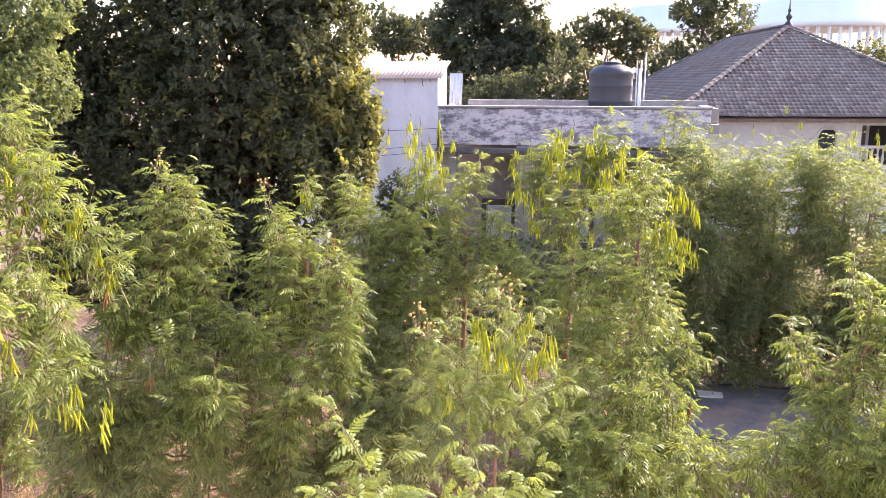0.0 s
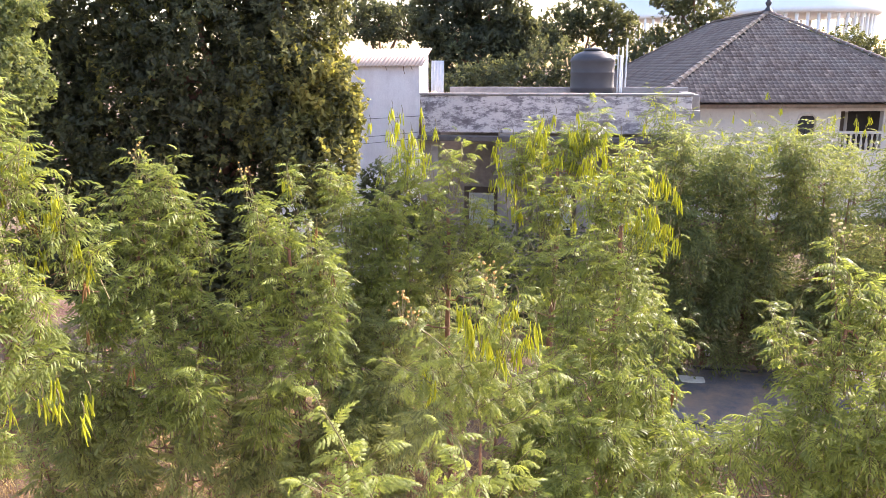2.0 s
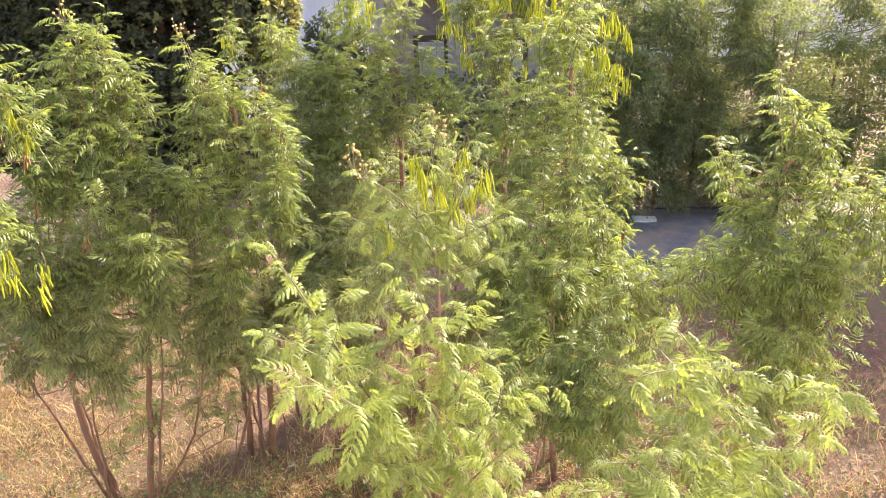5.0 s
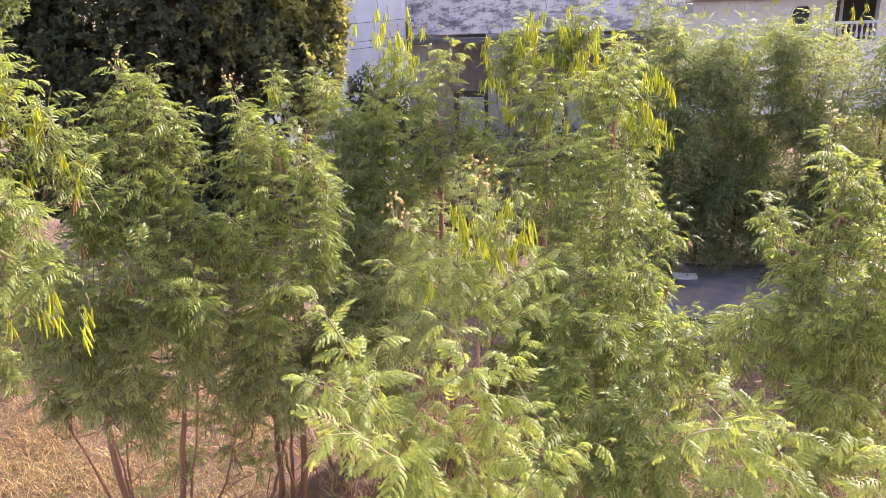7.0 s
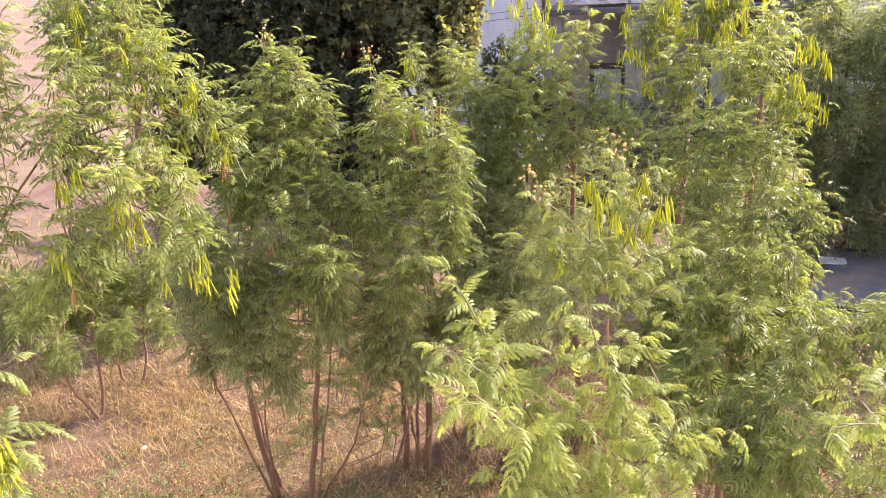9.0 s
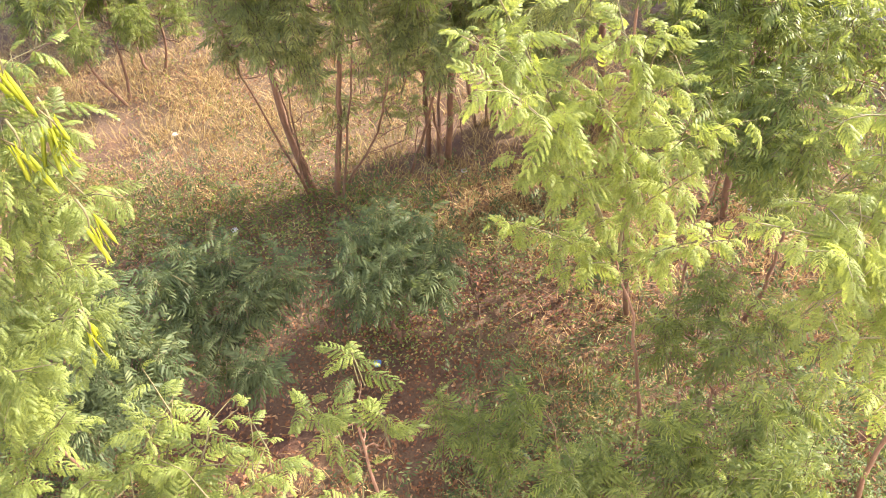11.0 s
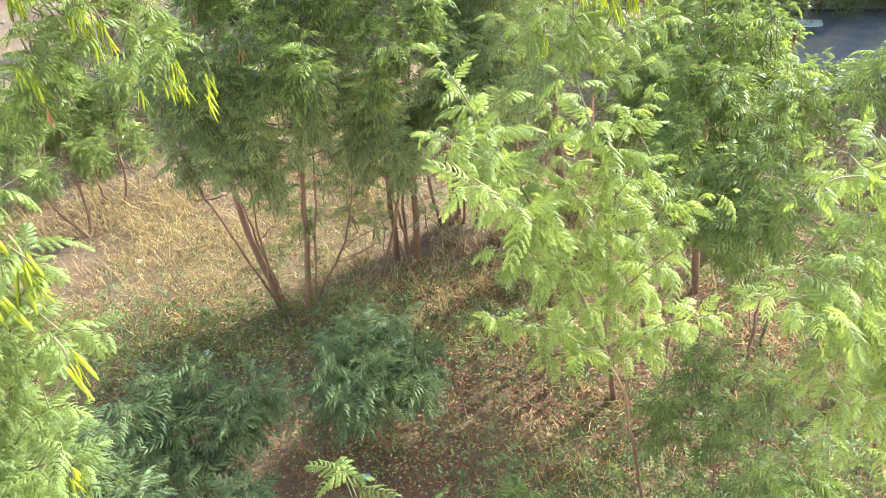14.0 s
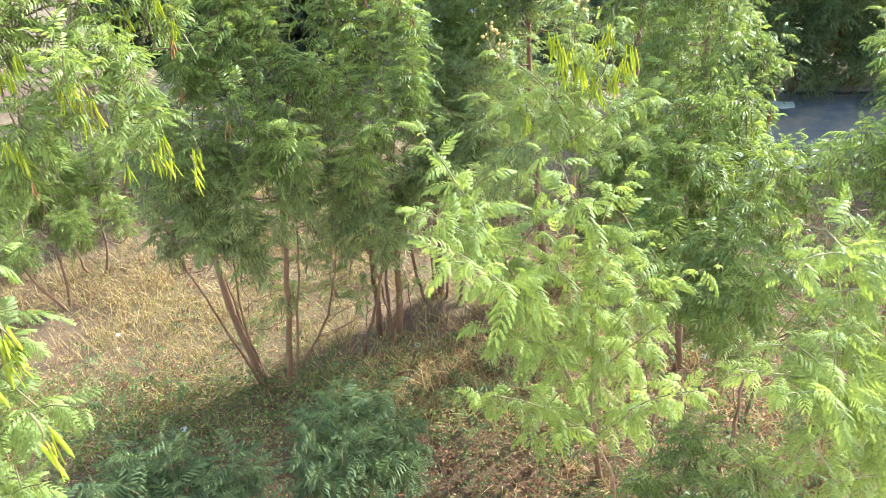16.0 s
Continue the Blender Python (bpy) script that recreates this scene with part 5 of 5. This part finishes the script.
clump_tree(63, (5.0, 27), 4, [(3.0, 27, 4.6, 1.6, 1, 0.9, 1), (4.6, 27.5, 4.9, 1.6, 1, 1.1, 1), (1.2, 27, 4.4, 1.5, 1, 0.8, 1), (-1.0, 27, 4.8, 1.6, 1, 1.0, 1)],
           "spreading tree behind the flat roof", "broad", 0.12, 1500, FAR_LEAF, 0.2, 0.35)
clump_tree(64, (15.2, 46), 7, [(13.9, 46, 8.9, 1.3, 1.5, 0.9, .6), (15.8, 46, 8.6, 1.4, 1.5, 1.0, .6), (14.8, 46, 7.0, 2.2, 1.4, 1.1, .8), (15.0, 46, 9.9, 1.3, 1.2, 0.8, .5), (13.0, 46, 5.8, 1.8, 1.2, 1.3, .9), (16.5, 46, 6.6, 1.8, 1.2, 1.2, .7), (11.8, 46, 4.6, 1.8, 1.2, 1.2, .8)],
           "tall airy tree behind the tiled house", "broad", 0.17, 1200, FAR_LEAF, 0.25, 0.55)
clump_tree(65, (-2.6, 48), 6, [(-2.6, 48, 7.6, 1.5, 1.2, 1.1, 1), (-1.0, 50, 7.8, 1.6, 1.2, 1.2, 1), (-4.2, 50, 8.2, 2, 1.2, 1.4, 1)], "dark tree far behind the flat roof", "broad", 0.20, 900, FAR_LEAF, 0.25, 0.2)
clump_tree(66, (9.0, 50), 6, [(8.4, 50, 7.6, 1.5, 1.2, 1.3, 1), (10.2, 50, 8.3, 1.4, 1.2, 1.2, .8), (6.6, 48, 6.6, 1.6, 1.2, 1.0, 1), (11.6, 50, 7.4, 1.4, 1.2, 1.4, 1)], "airy tree far behind the water tank", "broad", 0.18, 1200, FAR_LEAF, 0.25, 0.5)
clump_tree(67, (33, 62), 5, [(31, 62, 6.4, 4, 1.5, 1.6, 1), (36, 62, 6.0, 4, 1.5, 1.5, 1), (26, 64, 6.4, 4, 1.5, 1.4, 1)], "pale tree line far behind the tiled house", "broad", 0.26, 800, FAR_LEAF, 0.3, 0.5)


# ---------------------------------------------------------------- lane and ground cover
lane = Build()
nu, nv = 70, 22
pts = []
for i_ in range(nu):
    for j_ in range(nv):
        u, w = 2.6 + 11.0 * i_ / (nu - 1), j_ / (nv - 1)
        edge0 = 10.3 + 0.5 * noise.noise(Vector((u * 0.5, 0, 3))) + 0.9 * max(0, 3.4 - u)
        edge1 = 13.5 + 0.4 * noise.noise(Vector((u * 0.5, 5, 3))) - 1.0 * max(0, 3.4 - u)
        y = edge0 + (edge1 - edge0) * w - 0.1 * (u - 4)
        pts.append((u, y, ground_height(u, y) + 0.012))
i, j = np.meshgrid(np.arange(nu - 1), np.arange(nv - 1), indexing="ij")
k = (i * nv + j).ravel()
lane.add(pts, np.stack([k, k + nv, k + nv + 1, k + 1], -1))
ROAD = Mat("dusty_asphalt", 0.9)
dust = ROAD.noise(0.9, 8, 0.7)
ROAD.colour(ROAD.mix(ROAD.ramp(dust, (0.42, (0, 0, 0)), (0.60, (1, 1, 1))), ROAD.ramp(ROAD.noise(70, 6), (0.3, (0.065, 0.066, 0.074)), (0.7, (0.12, 0.12, 0.13))), (0.24, 0.17, 0.12)))
ROAD.bump(ROAD.noise(60, 6), 0.5, 0.01)
tagged(part("lane", lane, ROAD.m), "narrow dusty dark lane in the shade", "lane", kind="structure")

cover = np.random.default_rng(77)


def spread_places(n, x0, x1, y0, y1, clump, low=-1.0):
    """Places on the ground, thicker where the ground noise is high."""
    x, y = cover.uniform(x0, x1, n), cover.uniform(y0, y1, n)
    g = np.array([noise.noise(Vector((a_ * clump, b_ * clump, 7.7))) for a_, b_ in zip(x, y)])
    on_lane = (x > 2.8) & (y > 10.1) & (y < 13.4)
    keep = (g > low + cover.uniform(-0.25, 0.25, n)) & ~on_lane
    x, y = x[keep], y[keep]
    return np.stack([x, y, [ground_height(a_, b_) for a_, b_ in zip(x, y)]], -1)


def blades(places, height, lean, width):
    out = Build()
    n = len(places)
    a = cover.uniform(0, 2 * np.pi, n)
    d = np.stack([np.cos(a), np.sin(a), 0 * a], -1)
    h = height * cover.uniform(0.4, 1.2, n)[:, None]
    l = lean * cover.uniform(0.2, 1.6, n)[:, None] * h
    side = np.stack([-np.sin(a), np.cos(a), 0 * a], -1) * width * cover.uniform(0.6, 1.3, n)[:, None]
    up = np.array([0, 0, 1.0])
    mid = places + d * l * 0.4 + up * h * 0.65
    v = np.stack([places - side, places + side, mid + side * 0.8, mid - side * 0.8, places + d * l + up * h * 0.95], 1).reshape(-1, 3)
    first = np.arange(n)[:, None] * 5
    tone = np.repeat(np.clip(cover.normal(0.42, 0.28, n), 0, 0.9), 5)
    out.add(v, first + (0, 1, 2, 3), tone)
    out.f[3].append(first + (3, 2, 4))
    return out


def tufts(n, per, x0, x1, y0, y1, clump, low, spread=0.05):
    p = spread_places(n, x0, x1, y0, y1, clump, low)
    return np.repeat(p, per, 0) + cover.normal(0, spread, (len(p) * per, 3)) * (1, 1, 0)


dry = np.concatenate([tufts(4600, 12, -9, 1, 5.5, 12, 1.3, -0.1, 0.07), tufts(2000, 12, -6, 5, 2, 8, 0.8, 0.0), tufts(500, 12, -9, 3, 12, 22, 0.6, -0.2), tufts(900, 12, -12, -4, 9, 16, 0.9, -0.3), tufts(900, 12, 1.5, 6, 4.5, 10.3, 0.9, -0.2)])
tagged(part("dry_grass", blades(dry, 0.13, 1.4, 0.0030), STRAW), "pale dry grass tufts on reddish soil", "grass", kind="stuff")
lying = np.concatenate([spread_places(30000, -9, 3, 5.5, 12, 0.5, -0.2), spread_places(7000, -5, 4, 1.5, 6, 0.7, 0.0)])
tagged(part("straw", blades(lying + (0, 0, 0.01), 0.035, 5.0, 0.0038), STRAW), "flattened dry straw on the ground", "straw", kind="stuff")


def strew(n, kind, size, x0, x1, y0, y1, clump, low, height, flatness, material, name, label, category, tone=0.4):
    p = spread_places(n, x0, x1, y0, y1, clump, low)
    m = len(p)
    out = Build()
    p = p + np.stack([0 * p[:, 0], 0 * p[:, 0], 0.01 + height * cover.random(m) ** 1.5], -1)
    along = cover.normal(0, 1, (m, 3)) * (1, 1, 1 - flatness)
    up = np.array([0, 0, 1.0]) + cover.normal(0, 0.9 * (1 - flatness) + 0.15, (m, 3))
    scatter(out, kind, p, along, up, size * cover.uniform(0.6, 1.3, m), np.clip(cover.normal(tone, 0.2, m), 0, 0.8), cover)
    return tagged(part(name, out, material), label, category, kind="stuff")


strew(40000, "broad", 0.04, -7, 5, 1.5, 9.5, 0.5, -0.35, 0.03, 0.85, LITTER, "leaf_litter", "brown dead leaves lying on the soil", "leaves")
strew(24000, "broad", 0.027, -4.2, 2.6, 2.6, 6.6, 0.8, -0.5, 0.05, 0.6, LITTER, "dead_leaves", "curled reddish dead leaves and pods on the soil", "leaves", 0.35)
strew(26000, "broad", 0.032, -3.5, 3.8, 1.0, 5.6, 1.1, 0.02, 0.45, 0.3, BUSH, "weeds", "small-leaved green weeds under the trees", "weeds", 0.45)
strew(12000, "broad", 0.03, -8, -1.0, 5.2, 11, 0.9, 0.0, 0.30, 0.3, STRAW, "withered_weeds", "withered yellowish weeds in the dry grass", "weeds", 0.3)
strew(9000, "broad", 0.030, -7.5, -1.5, 5.4, 9.0, 0.9, 0.08, 0.30, 0.3, FEATHER, "grass_weeds", "olive green weeds in the dry grass", "weeds", 0.25)
strew(5000, "broad", 0.036, -0.8, 2.4, 0.8, 3.6, 0.9, -0.2, 0.4, 0.3, BUSH, "weed_patch", "dense green weeds below the balcony", "weeds", 0.45)
strew(2600, "far", 0.14, -0.8, 2.4, 0.8, 3.8, 0.9, -0.5, 0.8, 0.4, FEATHER_LOW, "seedling_patch", "feathery seedlings below the balcony", "seedlings", 0.45)
strew(8000, "broad", 0.045, 1.5, 6.0, 3.0, 10.2, 0.8, -0.15, 0.35, 0.3, FEATHER_LOW, "verge_weeds", "green weeds along the lane verge", "weeds", 0.4)
strew(6000, "far", 0.16, -4.5, 3.5, 1.0, 6.3, 0.9, -0.15, 0.7, 0.4, FEATHER_LOW, "seedlings", "feathery green seedlings on the yard floor", "seedlings", 0.4)
strew(5000, "broad", 0.14, -0.4, 3.6, 15.0, 17.4, 0.5, -0.6, 1.9, 0.2, FAR_LEAF, "wall_shrubs", "dusty grey-green shrubs against the wall", "shrubs", 0.5)

# lowest leaf tone of all the weeds: tree shade is put into it
strew(30000, "broad", 0.034, -5.5, -1.2, 1.6, 6.3, 1.0, -0.05, 0.30, 0.3, FEATHER, "shade_weeds", "dull green weeds, tone darkened for shade of the trees", "weeds", 0.08)

# dry thin stems standing under the trees
for q in range(46):
    x, y = cover.uniform(-3.2, 2.4), cover.uniform(3.0, 8.5)
    h = cover.uniform(0.3, 1.0)
    b = Build()
    tube(b, bend((0, 0, -0.02), (cover.normal(0, 0.15), cover.normal(0, 0.15), h), (0.03, 0, 0), 6, cover, 0.05), 0.008, 0.003, 5)
    o = tagged(part("dry_stem", b, BARK), "thin brown dead stem standing in litter", "stem", "dead stems")
    o.matrix_basis = pose(x, y, ground_height(x, y))

# things lying about
RUBBER = plain("black_rubber", (0.012, 0.012, 0.013), (0.03, 0.03, 0.03), 20, 0.5).m
BOARD = plain("pale_fibre_board", (0.36, 0.38, 0.36), (0.52, 0.54, 0.51), 12, 0.8).m
STONE = plain("pale_stone", (0.38, 0.36, 0.33), (0.58, 0.55, 0.50), 10, 0.9).m
PAPER = plain("dusty_white_film", (0.40, 0.38, 0.38), (0.60, 0.58, 0.57), 15, 0.5).m
BLUE = plain("blue_plastic_film", (0.03, 0.10, 0.42), (0.06, 0.18, 0.58), 15, 0.4).m


def on_ground(x, y, up=0.0):
    return np.array([x, y, ground_height(x, y) + up])


for ends in (((3.3, 11.75), (3.75, 11.2), (4.2, 10.87), (4.8, 10.5), (5.6, 10.35)), ((4.7, 13.2), (5.2, 13.1), (5.7, 12.95), (6.6, 12.9))):
    xs, ys = zip(*ends)
    s_ = np.linspace(0, len(ends) - 1, 24)
    px, py = np.interp(s_, range(len(ends)), xs), np.interp(s_, range(len(ends)), ys)
    px[1:-1], py[1:-1] = (px[:-2] + px[1:-1] + px[2:]) / 3, (py[:-2] + py[1:-1] + py[2:]) / 3
    tagged(part("hose", rod([on_ground(a_, b_, 0.036) for a_, b_ in zip(px, py)], 0.024), RUBBER), "black rubber hose lying on the lane", "hose")
board = tagged(block("board", None, BOARD, -0.21, 0.21, -0.13, 0.13, 0, 0.02, bevel=0.004), "pale fibre board lying flat on the lane", "board")
board.matrix_basis = pose(*on_ground(4.52, 12.7, 0.014), 2, 3, -8)


def lump(radius, seed, squash=0.6):
    bm = bmesh.new()
    bmesh.ops.create_icosphere(bm, subdivisions=2, radius=radius)
    for v in bm.verts:
        v.co *= 1 + 0.35 * noise.noise(v.co / radius * 1.3 + Vector((seed, 0, 0)))
        v.co.z *= squash
    return bm


for q, (x, y, r, m, what) in enumerate(((5.21, 13.9, 0.10, STONE, "pale angular stone"), (4.75, 13.75, 0.06, STONE, "small pale stone"), (3.0, 7.6, 0.09, STONE, "pale stone"), (2.1, 7.0, 0.07, STONE, "pale stone"))):
    o = tagged(part("stone", lump(r, q), m), what + " on the bare ground", "stone", "loose stones")
    o.matrix_basis = pose(*on_ground(x, y, r * 0.35), 0, 0, q * 40)
for q, (x, y, r, m, what) in enumerate(((-1.12, 6.75, 0.035, PAPER, "white"), (-3.3, 5.6, 0.035, PAPER, "white"), (-0.35, 2.6, 0.035, PAPER, "white"), (-0.25, 2.9, 0.04, PAPER, "white"), (-1.5, 4.05, 0.035, BLUE, "blue"), (1.75, 6.3, 0.035, PAPER, "white"), (-4.6, 7.2, 0.035, PAPER, "white"))):
    o = tagged(part("plastic_scrap", lump(r, q + 9, 0.35), m), what + " crumpled plastic scrap in the litter", "litter", "plastic scraps")
    o.matrix_basis = pose(*on_ground(x, y, r * 0.25), 10, 0, q * 70)
